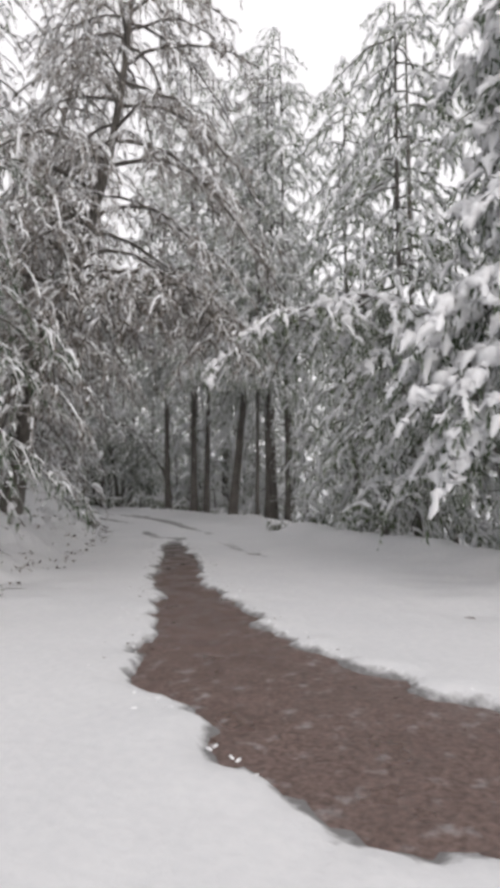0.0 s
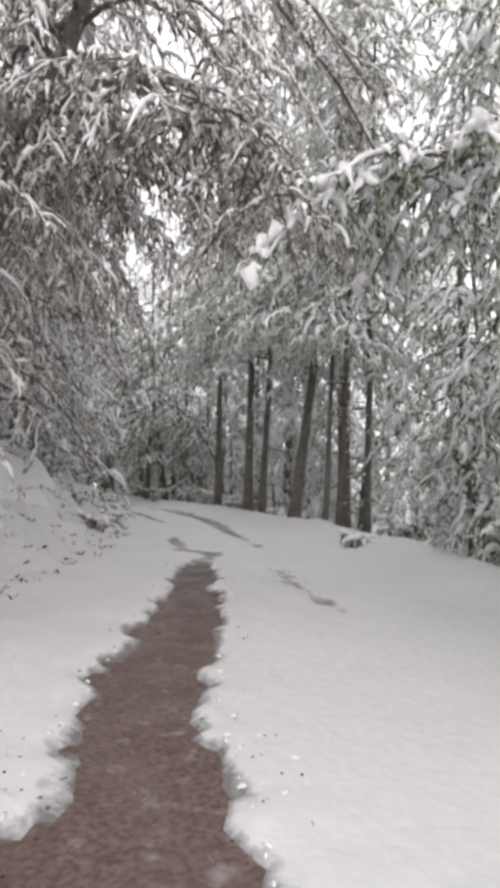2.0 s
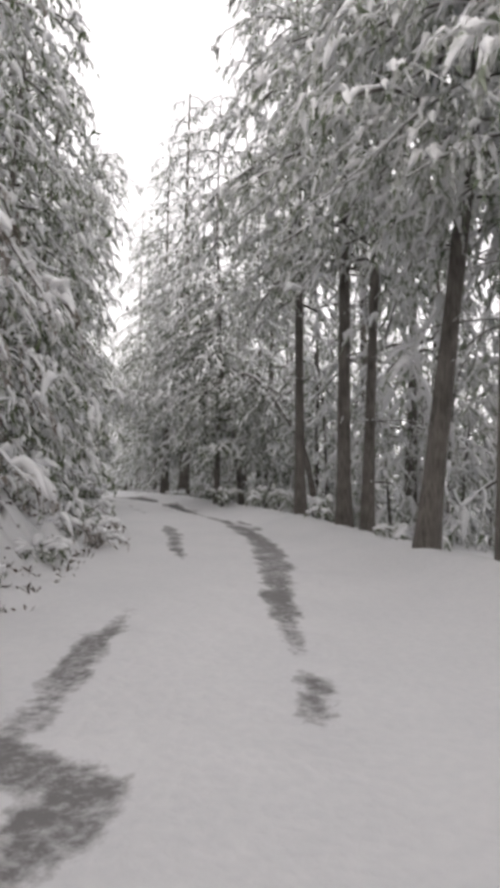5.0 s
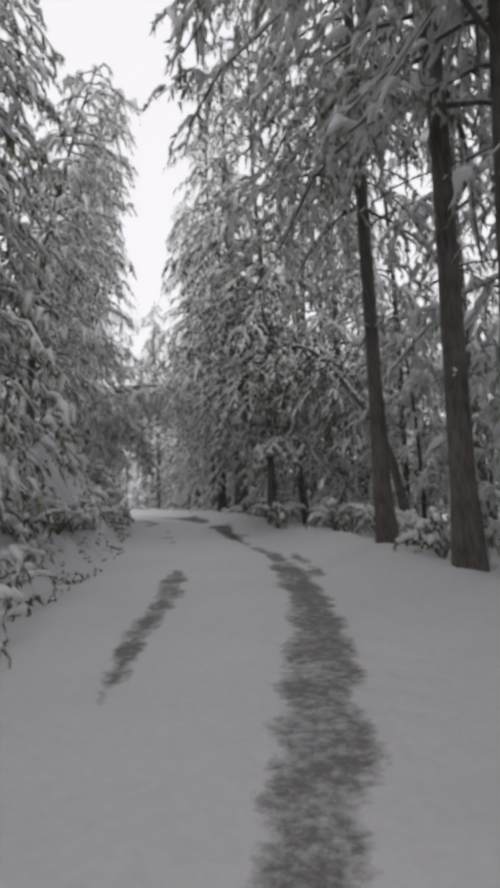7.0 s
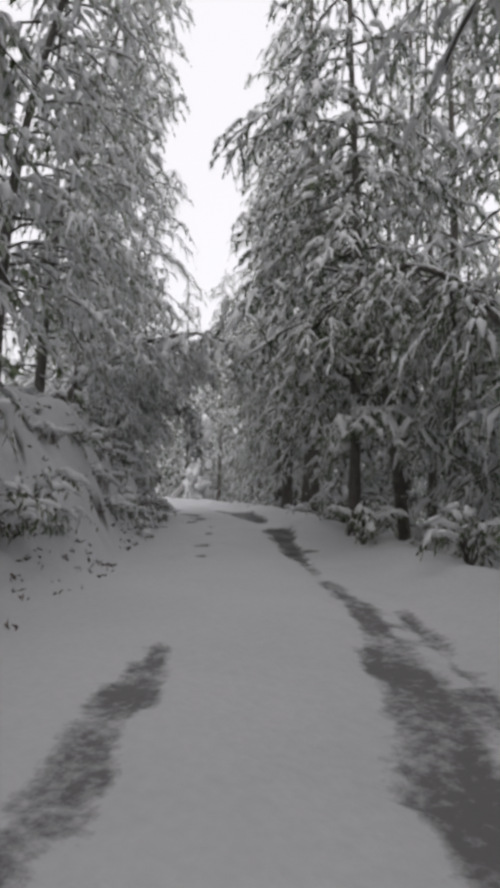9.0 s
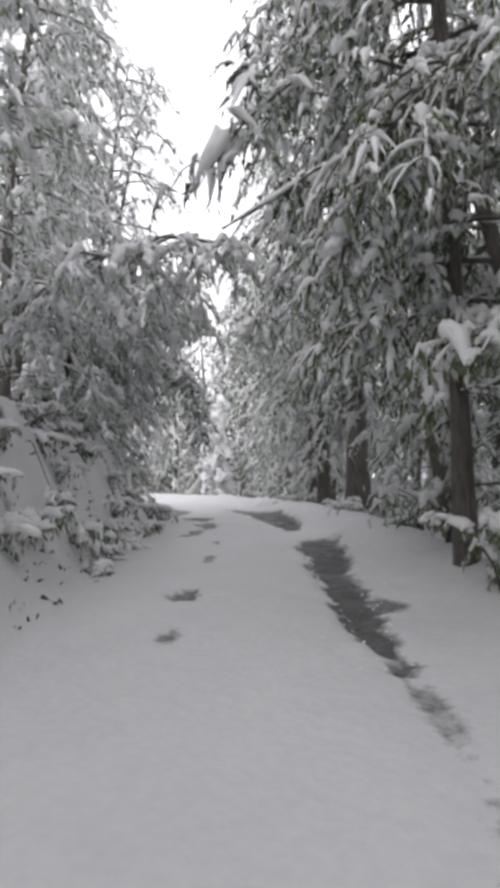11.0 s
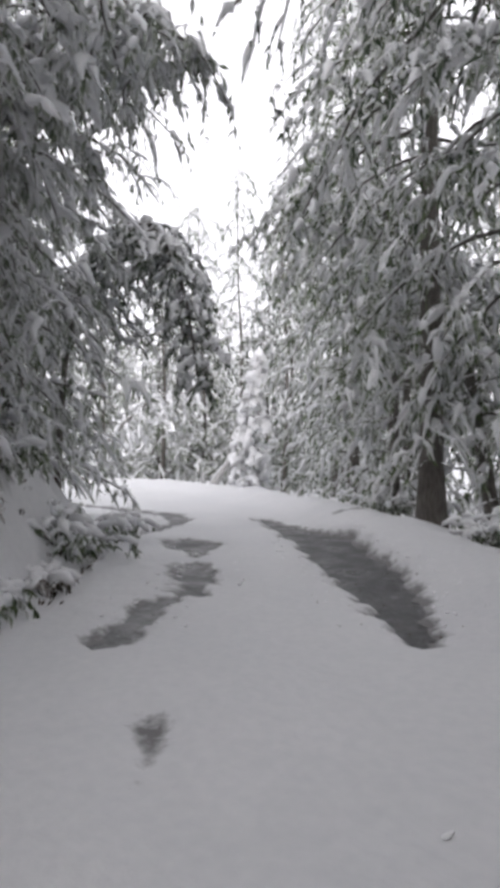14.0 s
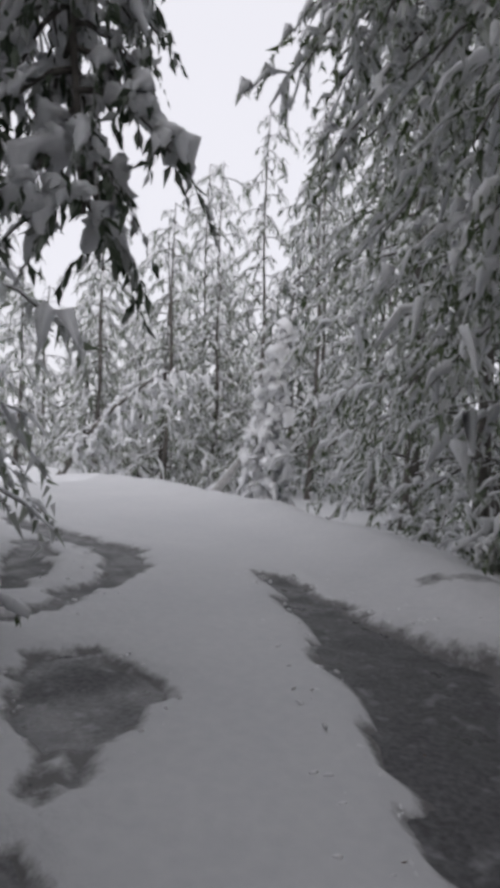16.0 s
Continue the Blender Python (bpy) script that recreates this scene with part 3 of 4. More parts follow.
    # bare dead twigs low on the trunk, lined with snow
    for k in range(twigs):
        t = start * (0.25 + 0.75 * rnd.rand())
        i = min(int(t * (len(line) - 1)), len(line) - 2)
        az = rnd.rand() * 6.28
        L = 0.5 + 1.1 * rnd.rand()
        ln = limb_line(line[i], np.array([math.cos(az), math.sin(az), 0]), L, 0.15, 0.3, 5, rnd)
        if not clear_of_road(ln + base, 0, over).all():
            continue
        tube(b_trunk, ln, 0.013 * np.linspace(1, 0.3, 5), 4)
        m = int(L / 0.09)
        tt = rnd.rand(m)
        j = np.clip((tt * 4).astype(int), 0, 3)
        lumps(b_snow, ln[j] + (ln[j + 1] - ln[j]) * (tt * 4 - j)[:, None] + np.array([0, 0, 0.014]), ln[j + 1] - ln[j], 0.018 + 0.014 * rnd.rand(m), rnd, False)
    sprays(b_leaf, b_snow, b_leaf if fine else None, P, O, LL, rnd, leaf_n, leaf_len, snow_n, snow, fine, hang, leaf_w)
    part("trunk", b_trunk.mesh("trunk", bark, True), root)
    if b_twig.n:
        tagged(part("twig", b_twig.mesh("twig", bark, True), root), kind="stuff")
    tagged(part("crown", b_leaf.mesh("crown", mat), root), kind="stuff")
    tagged(part("snow_load", b_snow.mesh("snow_load", SNOW_TREE, True), root, "clumps of snow on the branches"), kind="stuff")
    return root


def shrub(origin, spread, tall, seed, label, stems=11, density=9, mat=None, snow=0.07, lean=(0, 0), group="roadside shrubs", clear=0.7, name="shrub"):
    """A low shrub: arching stems, leafy twigs, snow."""
    rnd = np.random.RandomState(seed)
    root = new(name)
    root.matrix_world = Matrix.Translation((origin[0], origin[1], height(*origin) - 0.05))
    tagged(root, label, "shrub", group)
    base = np.array(root.matrix_world.translation)
    b_leaf, b_snow = Builder(), Builder()
    P, O, LL = [], [], []
    for k in range(stems):
        az = k * 2.4 + rnd.randn() * 0.3
        way = unit(np.array([math.cos(az) + lean[0], math.sin(az) + lean[1], 0]))
        L = spread * (0.6 + 0.6 * rnd.rand())
        top = tall * (0.6 + 0.6 * rnd.rand())
        t = np.linspace(0, 1, 7)[:, None]
        ln = way * L * t ** 1.2 + np.array([0, 0, 1]) * top * (2.3 * t - 1.6 * t * t) + np.cumsum(rnd.randn(7, 3) * 0.02 * L, 0)
        b = Builder()
        tube(b, ln, 0.016 * np.linspace(1, 0.3, 7), 4)
        part("stem", b.mesh("stem", BARK, True), root)
        m = density
        tt = 0.2 + 0.8 * rnd.rand(m)
        j = np.clip((tt * 6).astype(int), 0, 5)
        P.append(ln[j] + (ln[j + 1] - ln[j]) * (tt * 6 - j)[:, None])
        O.append(unit(ln[j + 1] - ln[j] + 0.6 * rnd.randn(m, 3)))
        LL.append(0.24 * (0.5 + rnd.rand(m)))
        c = ln[3:6] + np.array([0, 0, 0.03])
        lumps(b_snow, c, ln[4:7] - ln[3:6], 0.05 + 0.05 * rnd.rand(3), rnd, True)
    P, O, LL = np.concatenate(P), np.concatenate(O), np.concatenate(LL)
    sprays(b_leaf, b_snow, b_leaf, P, O, LL, rnd, 8, 0.085, 2, 0.65 * snow, True, 0.6, 0.34)
    tagged(part("crown", b_leaf.mesh("crown", mat or LEAF), root), kind="stuff")
    tagged(part("snow_load", b_snow.mesh("snow_load", SNOW_TREE, True), root, "snow on the twigs"), kind="stuff")
    return root


def fallen_branch(origin, way, L, seed):
    """A bare fork of twigs lying in the snow."""
    rnd = np.random.RandomState(seed)
    root = new("fallen_branch")
    root.matrix_world = Matrix.Translation((origin[0], origin[1], 0))
    tagged(root, "bare dark fallen branch lying half buried in snow", "branch", "fallen branches")
    way = unit(np.array([*way, 0.0]))
    side = np.array([-way[1], way[0], 0])

    def lay(p):
        p = p.copy()
        for q in p:
            q[2] = height(q[0] + origin[0], q[1] + origin[1]) + 0.055 + abs(q[2])
        return p
    for k in range(6):
        p0 = way * L * (0.0 if k == 0 else 0.15 + 0.14 * k)
        w = way if k == 0 else unit(way + side * (1 if k % 2 else -1) * (0.6 + 0.5 * rnd.rand()))
        ll = L if k == 0 else L * (0.25 + 0.25 * rnd.rand())
        t = np.linspace(0, 1, 8)[:, None]
        ln = p0 + w * ll * t + np.cumsum(rnd.randn(8, 3) * 0.025 * L, 0) * np.array([1, 1, 0.5])
        b = Builder()
        tube(b, lay(ln), (0.009 if k == 0 else 0.005) * np.linspace(1, 0.35, 8), 5)
        part("stem" if k == 0 else "twig", b.mesh("twig", BARK, True), root)
    return root


def scatter_beside(strip, n, near, far, rnd):
    """Places on both sides of a worn strip."""
    k = rnd.randint(0, len(strip) - 1, n)
    a, c = np.array(strip)[k], np.array(strip)[k + 1]
    t = rnd.rand(n, 1)
    p = a + (c - a) * t
    way = unit((c - a)[:, :2])
    off = p[:, 2] + near + (far - near) * rnd.rand(n) ** 2
    return p[:, :2] + np.stack([-way[:, 1], way[:, 0]], 1) * (off * np.where(rnd.rand(n) < 0.5, -1, 1))[:, None]


def loose_bits():
    rnd = np.random.RandomState(77)
    clods, litter = Builder(), Builder()
    for strip, n in zip(BARE, (170, 160, 260, 14, 60, 40, 40, 30, 30)):
        p = scatter_beside(strip, n, 0.02, 0.35, rnd)
        s, u = road_place(p)
        z = np.where(worn(BARE, p[:, 0], p[:, 1]) < 0, 0.0, land(p[:, 0], p[:, 1], s, u) + 0.045)
        size = 0.006 + 0.012 * rnd.rand(n) ** 2
        lumps(clods, np.c_[p, z + size * 0.4], np.c_[rnd.randn(n, 2), np.zeros(n)] + 1e-3, size, rnd, True)
    p = np.concatenate([scatter_beside(BARE[0][1:], 260, -0.1, 0.35, rnd), scatter_beside(SLUSH[1], 60, -0.2, 0.3, rnd), scatter_beside(BARE[2], 60, -0.2, 0.4, rnd)])
    s, u = road_place(p)
    z = np.where(worn(BARE, p[:, 0], p[:, 1]) < 0.05, 0.03, land(p[:, 0], p[:, 1], s, u) + 0.06)
    n = len(p)
    leaves(litter, np.c_[p, z], np.c_[rnd.randn(n, 2), 0.25 * rnd.rand(n)], 0.014 + 0.022 * rnd.rand(n), 0.007 + 0.01 * rnd.rand(n), rnd)
    # sprigs poking through the snow of the bank
    sprigs = Builder()
    n = 620
    d, u = 4 + 48 * rnd.rand(n) ** 0.7, np.zeros(n)
    u = np.interp(d, [0, 14, 22, 36, 44, 48, 52], [-3.2, -3.2, -2.6, -2.0, -2.0, -1.6, -1.7]) - 1.6 * rnd.rand(n) ** 1.3
    p = along(d + START, u)
    z = land(p[:, 0], p[:, 1], d + START, u) + 0.03
    for k in range(5):
        leaves(sprigs, np.c_[p + 0.05 * rnd.randn(n, 2), z], np.c_[rnd.randn(n, 2), 0.5 + rnd.rand(n)], 0.06 + 0.08 * rnd.rand(n), 0.014 + 0.018 * rnd.rand(n), rnd)
    tagged(new("bank_sprigs", sprigs.mesh("bank_sprigs", LITTER)), "dark dead sprigs poking through the snow on the bank", "plants", kind="stuff")
    tagged(new("snow_clods", clods.mesh("snow_clods", SNOW, True)), "small clods of snow thrown up beside the wheel tracks", "snow", kind="stuff")
    tagged(new("leaf_litter", litter.mesh("leaf_litter", LITTER)), "brown fallen leaves scattered on the snow by the road", "leaves", kind="stuff")


TALL = "tall evergreen forest tree, bare lower trunk, snow-laden hanging crown"
BENT = "slender evergreen tree bent over the road under snow"
MASS = "dense evergreen tree with drooping branches thick with snow"
NEAR = dict(spray=0.4, gap=0.2, leaf_n=11, leaf_len=0.1, leaf_w=0.3, snow_n=2, snow=0.07, shoot=0.36)
MID = dict(spray=0.48, gap=0.33, leaf_n=11, leaf_len=0.13, leaf_w=0.36, snow_n=2, snow=0.075, fine=False, shoot=0.45)
FAR = dict(spray=0.68, gap=0.55, leaf_n=11, leaf_len=0.2, leaf_w=0.28, snow_n=1, snow=0.13, fine=False, shoot=0.8)


def kind(base, **more):
    return {**base, **more}


# beside the road, on the falling side
grow("conifer", MASS, "tree", [(0, 0, 0), (0.1, 0, 4), (0, 0.1, 8), (0.1, 0, 12)], 0.2, 11, origin=(4.6, 8.9), limbs=92, start=0.22, reach=2.2, top_reach=0.6, rise=0.0, droop=0.7, mat=LEAF_DARK, **kind(NEAR, snow=0.13, snow_n=2, leaf_len=0.13, gap=0.24, spray=0.5, fine=2))
grow("bent_tree", BENT, "tree", [(0, 0, 0), (-0.6, -0.2, 2.8), (-1.9, -0.4, 4.9), (-3.3, -0.6, 5.4), (-4.6, -0.7, 4.8)], 0.1, 12, origin=(5.4, 12.6), limbs=60, start=0.3, reach=1.9, top_reach=1.4, rise=0.1, droop=0.8, **kind(NEAR, snow=0.085, spray=0.42, leaf_n=14, leaf_len=0.085, leaf_w=0.36))
grow("evergreen_tree", MASS, "tree", [(0, 0, 0), (-0.2, 0, 3), (-0.3, 0.2, 7), (-0.2, 0.2, 15)], 0.12, 13, origin=(4.4, 16.2), limbs=92, start=0.06, reach=2.5, top_reach=1.7, rise=0.1, droop=0.85, over=4.2, **MID)
grow("evergreen_tree", MASS, "tree", [(0, 0, 0), (-0.2, 0, 3), (-0.3, 0.2, 8), (-0.2, 0.2, 16)], 0.1, 14, origin=(3.7, 20.8), limbs=80, start=0.1, reach=2.2, top_reach=1.6, rise=0.1, droop=0.8, over=4.2, **MID)
grow("evergreen_tree", MASS, "tree", [(0, 0, 0), (-0.2, 0, 4), (-0.6, 0.2, 9), (-1.2, 0.2, 17)], 0.14, 15, origin=(7.2, 13.4), limbs=70, start=0.2, reach=2.9, top_reach=1.8, rise=0.1, droop=0.7, **MID)
# the stand of tall trunks at the bend
STAND = [(-0.73, 24.8, 0.16, 16, 0.11), (-2.6, 29.0, 0.16, 17, 0.0), (-2.0, 28.2, 0.12, 16, 0.03), (-4.12, 31.3, 0.14, 16, -0.01), (0.25, 23.4, 0.075, 16, 0.02), (0.62, 23.6, 0.09, 16, 0.03), (1.45, 23.9, 0.1, 17, 0.0)]
for k, (x, y, r, h, ln) in enumerate(STAND):
    wide = 2.2 if k == 3 else 3.1
    h = h + (4, 5, 5, 5, 2, 2, 3)[k]
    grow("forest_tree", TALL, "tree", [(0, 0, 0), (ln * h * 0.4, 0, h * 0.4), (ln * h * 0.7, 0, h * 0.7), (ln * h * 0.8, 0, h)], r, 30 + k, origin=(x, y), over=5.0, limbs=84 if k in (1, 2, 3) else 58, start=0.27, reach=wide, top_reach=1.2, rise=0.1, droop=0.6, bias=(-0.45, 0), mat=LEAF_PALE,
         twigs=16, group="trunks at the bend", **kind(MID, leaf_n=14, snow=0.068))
# bent trees and the snow-heavy mass beyond the bend
grow("bent_tree", BENT, "tree", [(0, 0, 0), (-0.5, 0.4, 2.2), (-1.3, 1.0, 3.6), (-3.0, 2.4, 5.3), (-4.2, 2.4, 5.1), (-4.9, 1.9, 4.3)], 0.12, 51, origin=(-4.2, 34.3), limbs=50, start=0.5, reach=1.7, top_reach=0.9, rise=0.0, droop=1.0, over=2.15, **kind(NEAR, spray=0.48, gap=0.22, snow=0.04, snow_n=3))
grow("conifer", MASS, "tree", [(0, 0, 0), (-0.3, -0.2, 3), (-0.8, -0.5, 6), (-1.0, -0.6, 10)], 0.13, 52, origin=(-8.2, 39.0), limbs=64, start=0.24, reach=2.6, top_reach=0.8, rise=0.05, droop=0.65, bias=(-0.25, -0.15), over=2.15, **kind(NEAR, snow=0.065, snow_n=3, leaf_len=0.12))

FAR_STAND = [(-9.05, 38.2, 0.11, 17), (-13.9, 46.3, 0.29, 23), (-16.6, 49.6, 0.21, 22), (-15.0, 48.6, 0.12, 15), (-18.4, 52.0, 0.08, 13), (-19.3, 54.6, 0.12, 15), (-22.9, 58.4, 0.13, 16), (-22.0, 56.6, 0.17, 22), (-19.7, 54.6, 0.13, 20), (-6.4, 40.8, 0.12, 18), (-4.9, 37.4, 0.1, 16), (-8.9, 43.6, 0.12, 17), (-14.4, 52.0, 0.12, 18)]
for k, (x, y, r, h) in enumerate(FAR_STAND):
    grow("forest_tree", MASS if k > 6 else TALL, "tree", [(0, 0, 0), (0.05, 0, h * 0.4), (-0.1, 0, h * 0.7), (0, 0, h)], r, 60 + k, origin=(x, y), mat=LEAF_DARK if k in (0, 1) else LEAF, over=5.0 if k in (1, 2, 3) else 3.5, limbs=int(h * (3.4 if k == 0 else 3.0 if k > 6 or k in (1, 2) else 2.1)), start=0.05 if k > 6 else 0.22, reach=2.2 if k in (7, 8) else 2.7 if k > 6 else 3.1, top_reach=1.3, rise=0.1, droop=0.7, bias=(-0.35, -0.2),
         twigs=12, group="trunks beyond the bend", **MID)
grow("evergreen_tree", MASS, "tree", [(0, 0, 0), (-0.6, -0.3, 4), (-1.8, -0.9, 6.6), (-2.9, -1.3, 7.6), (-3.6, -1.5, 7.0)], 0.15, 71, origin=(-16.0, 51.4), limbs=56, start=0.25, reach=2.4, top_reach=1.3, rise=0.1, droop=0.85, **kind(MID, snow=0.1))
# the dark tree that leans out over the road
grow("conifer", "dark evergreen leaning over the road, boughs capped with snow", "tree", [(0, 0, 0), (-0.4, 0, 3), (-1.2, 0.1, 6), (-1.9, 0.1, 9), (-2.3, 0.1, 12)], 0.13, 53, origin=(-10.3, 42.0), limbs=66, start=0.27, reach=2.1, top_reach=1.0, rise=0.05, droop=0.75, bias=(-0.2, -0.2), over=2.6, mat=LEAF_DARK, **kind(NEAR, snow=0.085, gap=0.26, leaf_len=0.12))
# the snapped tree across the end of the view
grow("broken_tree", "snapped leaning tree stem, pale with snow along its top", "tree", [(0, 0, 0), (1.9, -1.1, 1.05), (3.7, -2.1, 2.1), (4.5, -2.4, 2.7)], 0.2, 72, origin=(-33.0, 61.7), limbs=8, start=0.8, reach=0.4, top_reach=0.3, rise=0.0, droop=1.5, bark=WOOD_PALE, twigs=2, cap=1.2, **kind(MID, snow=0.12, spray=0.24))
grow("conifer", "small narrow conifer wrapped in thick snow beside the snapped stem", "tree", [(0, 0, 0), (0.05, 0, 2.2), (0.2, 0.1, 4.2), (0.5, 0.2, 6.0)], 0.08, 74, origin=(-28.7, 59.7), limbs=100, start=0.03, reach=0.95, top_reach=0.25, rise=0.0, droop=1.2, twigs=0, mat=LEAF_PALE, **kind(MID, snow=0.25, gap=0.18, spray=0.3, leaf_n=4))
grow("leaning_tree", BENT, "tree", [(0, 0, 0), (0.1, 0.5, 0.9), (0.3, 1.9, 2.6), (1.2, 3.9, 4.4), (2.2, 4.8, 4.5)], 0.14, 73, origin=(-36.6, 57.0), limbs=30, start=0.12, reach=1.3, top_reach=1.2, rise=0.05, droop=1.0, bark=BARK_GREY, **kind(MID, snow=0.16))
WALL = [(-30.8, 65.3, 17), (-27.0, 63.9, 15), (-35.2, 67.0, 19), (-38.5, 64.0, 14), (-42.0, 62.4, 12), (-24.4, 62.6, 14), (-45.2, 64.8, 16), (-40.2, 68.0, 18), (-32.6, 66.0, 10), (-37.2, 66.0, 11), (-47.0, 61.0, 11), (-21.0, 58.8, 12), (-33.0, 69.0, 20)]
for k, (x, y, h) in enumerate(WALL):
    grow("evergreen_tree", "snow-covered evergreen tree closing the view at the turn", "tree", [(0, 0, 0), (0.2, 0.1, h * 0.4), (-0.1, 0.2, h * 0.7), (0.2, 0, h)], 0.13, 140 + k, origin=(x, y), limbs=46, start=0.06, reach=3.0, top_reach=1.2, rise=0.1, droop=0.7, mat=LEAF_DARK if k in (0, 1, 5, 8) else LEAF, group="trees at the turn", **kind(FAR, spray=0.5, leaf_len=0.2, snow=0.125, gap=0.36))

# on the bank
grow("leaning_tree", "leaning forest tree with limbs hanging over the road", "tree", [(0, 0, 0), (0.5, 0.1, 2.8), (1.5, 0.3, 6.0), (2.1, 0.5, 9.0), (2.5, 0.5, 13)], 0.19, 81, origin=(-4.8, 12.5), limbs=54, start=0.3, reach=3.8, top_reach=1.8, rise=0.35, droop=0.85, bias=(0.25, -0.45), over=4.2, mat=LEAF_BROWN, **kind(NEAR, spray=0.48, gap=0.24, leaf_n=12, snow=0.036, snow_n=1))
grow("bent_tree", BENT, "tree", [(0, 0, 0), (0.5, 0.1, 2.4), (1.7, 0.3, 4.3), (3.3, 0.0, 4.5), (4.6, 0.3, 3.4)], 0.07, 82, origin=(-4.9, 11.4), limbs=60, start=0.3, reach=1.4, top_reach=1.2, rise=0.05, droop=0.7, over=2.45, cap=0.0, mat=LEAF_BROWN, **kind(NEAR, spray=0.5, snow=0.03, gap=0.19, leaf_n=13))
# x, y, height, lean towards the road, leaves, nearness
BANK = [(-5.4, 8.4, 7, 0.12, LEAF_DARK, 0), (-6.6, 10.6, 11, 0.1, LEAF, 1), (-6.4, 16.6, 17, 0.17, LEAF_BROWN, 0), (-7.4, 19.8, 17, 0.12, LEAF_BROWN, 1), (-8.8, 23.6, 14, 0.04, LEAF, 1), (-11.6, 26.6, 12, 0.04, LEAF, 1), (-13.0, 29.6, 13, 0.08, LEAF, 1), (-13.2, 32.6, 10, 0.16, LEAF, 1),
        (-15.2, 35.2, 10, 0.16, LEAF, 1), (-17.3, 38.2, 14, 0.14, LEAF, 1), (-19.8, 41.0, 14, 0.08, LEAF, 1), (-21.2, 43.9, 13, 0.14, LEAF, 0), (-7.2, 13.6, 17, 0.08, LEAF_BROWN, 0), (-24.0, 44.8, 15, 0.0, LEAF, 1), (-27.5, 47.2, 15, 0.0, LEAF, 1), (-32.0, 49.4, 15, 0.0, LEAF, 1), (-22.3, 43.2, 15, 0.0, LEAF, 1), (-20.3, 43.0, 12, 0.1, LEAF, 0), (-10.6, 28.5, 11, 0.05, LEAF, 1), (-9.4, 25.7, 12, 0.04, LEAF, 1), (-18.9, 39.6, 13, 0.12, LEAF, 1)]
for k, (x, y, h, ln, mat, far) in enumerate(BANK):
    i = np.argmin(np.hypot(LINE[:, 0] - x, LINE[:, 1] - y))
    nx, ny = LINE_N[i]
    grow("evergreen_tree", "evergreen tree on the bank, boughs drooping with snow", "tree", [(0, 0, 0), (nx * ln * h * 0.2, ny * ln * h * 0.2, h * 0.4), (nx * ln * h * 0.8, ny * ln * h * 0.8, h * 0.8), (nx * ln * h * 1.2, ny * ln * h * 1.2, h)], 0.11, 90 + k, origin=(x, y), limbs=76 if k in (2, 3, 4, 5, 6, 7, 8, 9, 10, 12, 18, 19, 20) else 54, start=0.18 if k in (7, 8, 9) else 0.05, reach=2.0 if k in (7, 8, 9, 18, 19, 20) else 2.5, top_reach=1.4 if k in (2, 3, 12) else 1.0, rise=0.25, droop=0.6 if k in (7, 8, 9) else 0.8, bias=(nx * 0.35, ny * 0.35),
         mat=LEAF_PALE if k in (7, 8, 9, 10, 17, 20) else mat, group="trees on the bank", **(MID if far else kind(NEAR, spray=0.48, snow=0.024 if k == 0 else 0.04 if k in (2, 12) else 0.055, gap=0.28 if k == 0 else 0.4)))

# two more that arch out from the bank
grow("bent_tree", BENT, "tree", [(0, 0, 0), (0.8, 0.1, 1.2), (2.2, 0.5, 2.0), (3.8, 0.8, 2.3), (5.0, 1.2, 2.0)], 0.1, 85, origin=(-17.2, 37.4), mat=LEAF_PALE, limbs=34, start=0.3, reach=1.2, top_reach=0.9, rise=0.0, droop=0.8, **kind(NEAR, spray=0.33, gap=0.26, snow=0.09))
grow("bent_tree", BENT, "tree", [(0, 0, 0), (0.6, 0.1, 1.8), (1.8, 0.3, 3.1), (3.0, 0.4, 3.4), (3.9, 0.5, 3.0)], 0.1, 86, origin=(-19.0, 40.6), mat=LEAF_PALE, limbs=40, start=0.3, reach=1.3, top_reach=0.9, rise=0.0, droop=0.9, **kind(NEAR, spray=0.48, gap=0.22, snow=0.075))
# the dark bough that hangs close over the road at the end
def arch(x, y, pts):
    """Trunk points with true heights, from a base on the bank."""
    z = height(x, y) - 0.15
    return [(0, 0, 0)] + [(px, py, pz - z) for px, py, pz in pts]


grow("bent_tree", "evergreen bough hanging low over the road, dark leaves under snow", "tree", arch(-21.6, 45.2, [(0.4, 0.0, 3.2), (1.3, 0.0, 4.6), (2.5, -0.1, 4.8), (3.3, -0.2, 3.8), (3.65, -0.25, 2.35)]), 0.07, 84, origin=(-21.6, 45.2), limbs=80, start=0.42, reach=0.8, top_reach=0.25, rise=0.0, droop=1.0, over=1.75, cap=0.6, mat=LEAF_DARK, twigs=2, **kind(NEAR, spray=0.3, snow=0.06, snow_n=2, gap=0.17, leaf_n=14, leaf_len=0.08, leaf_w=0.36, fine=2))
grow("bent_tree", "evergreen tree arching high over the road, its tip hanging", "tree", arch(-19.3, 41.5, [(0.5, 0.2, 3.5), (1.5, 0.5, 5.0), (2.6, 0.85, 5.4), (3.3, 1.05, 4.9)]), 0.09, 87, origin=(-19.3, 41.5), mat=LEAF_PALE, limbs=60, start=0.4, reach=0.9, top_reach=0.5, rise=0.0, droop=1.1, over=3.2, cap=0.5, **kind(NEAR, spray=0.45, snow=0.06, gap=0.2))
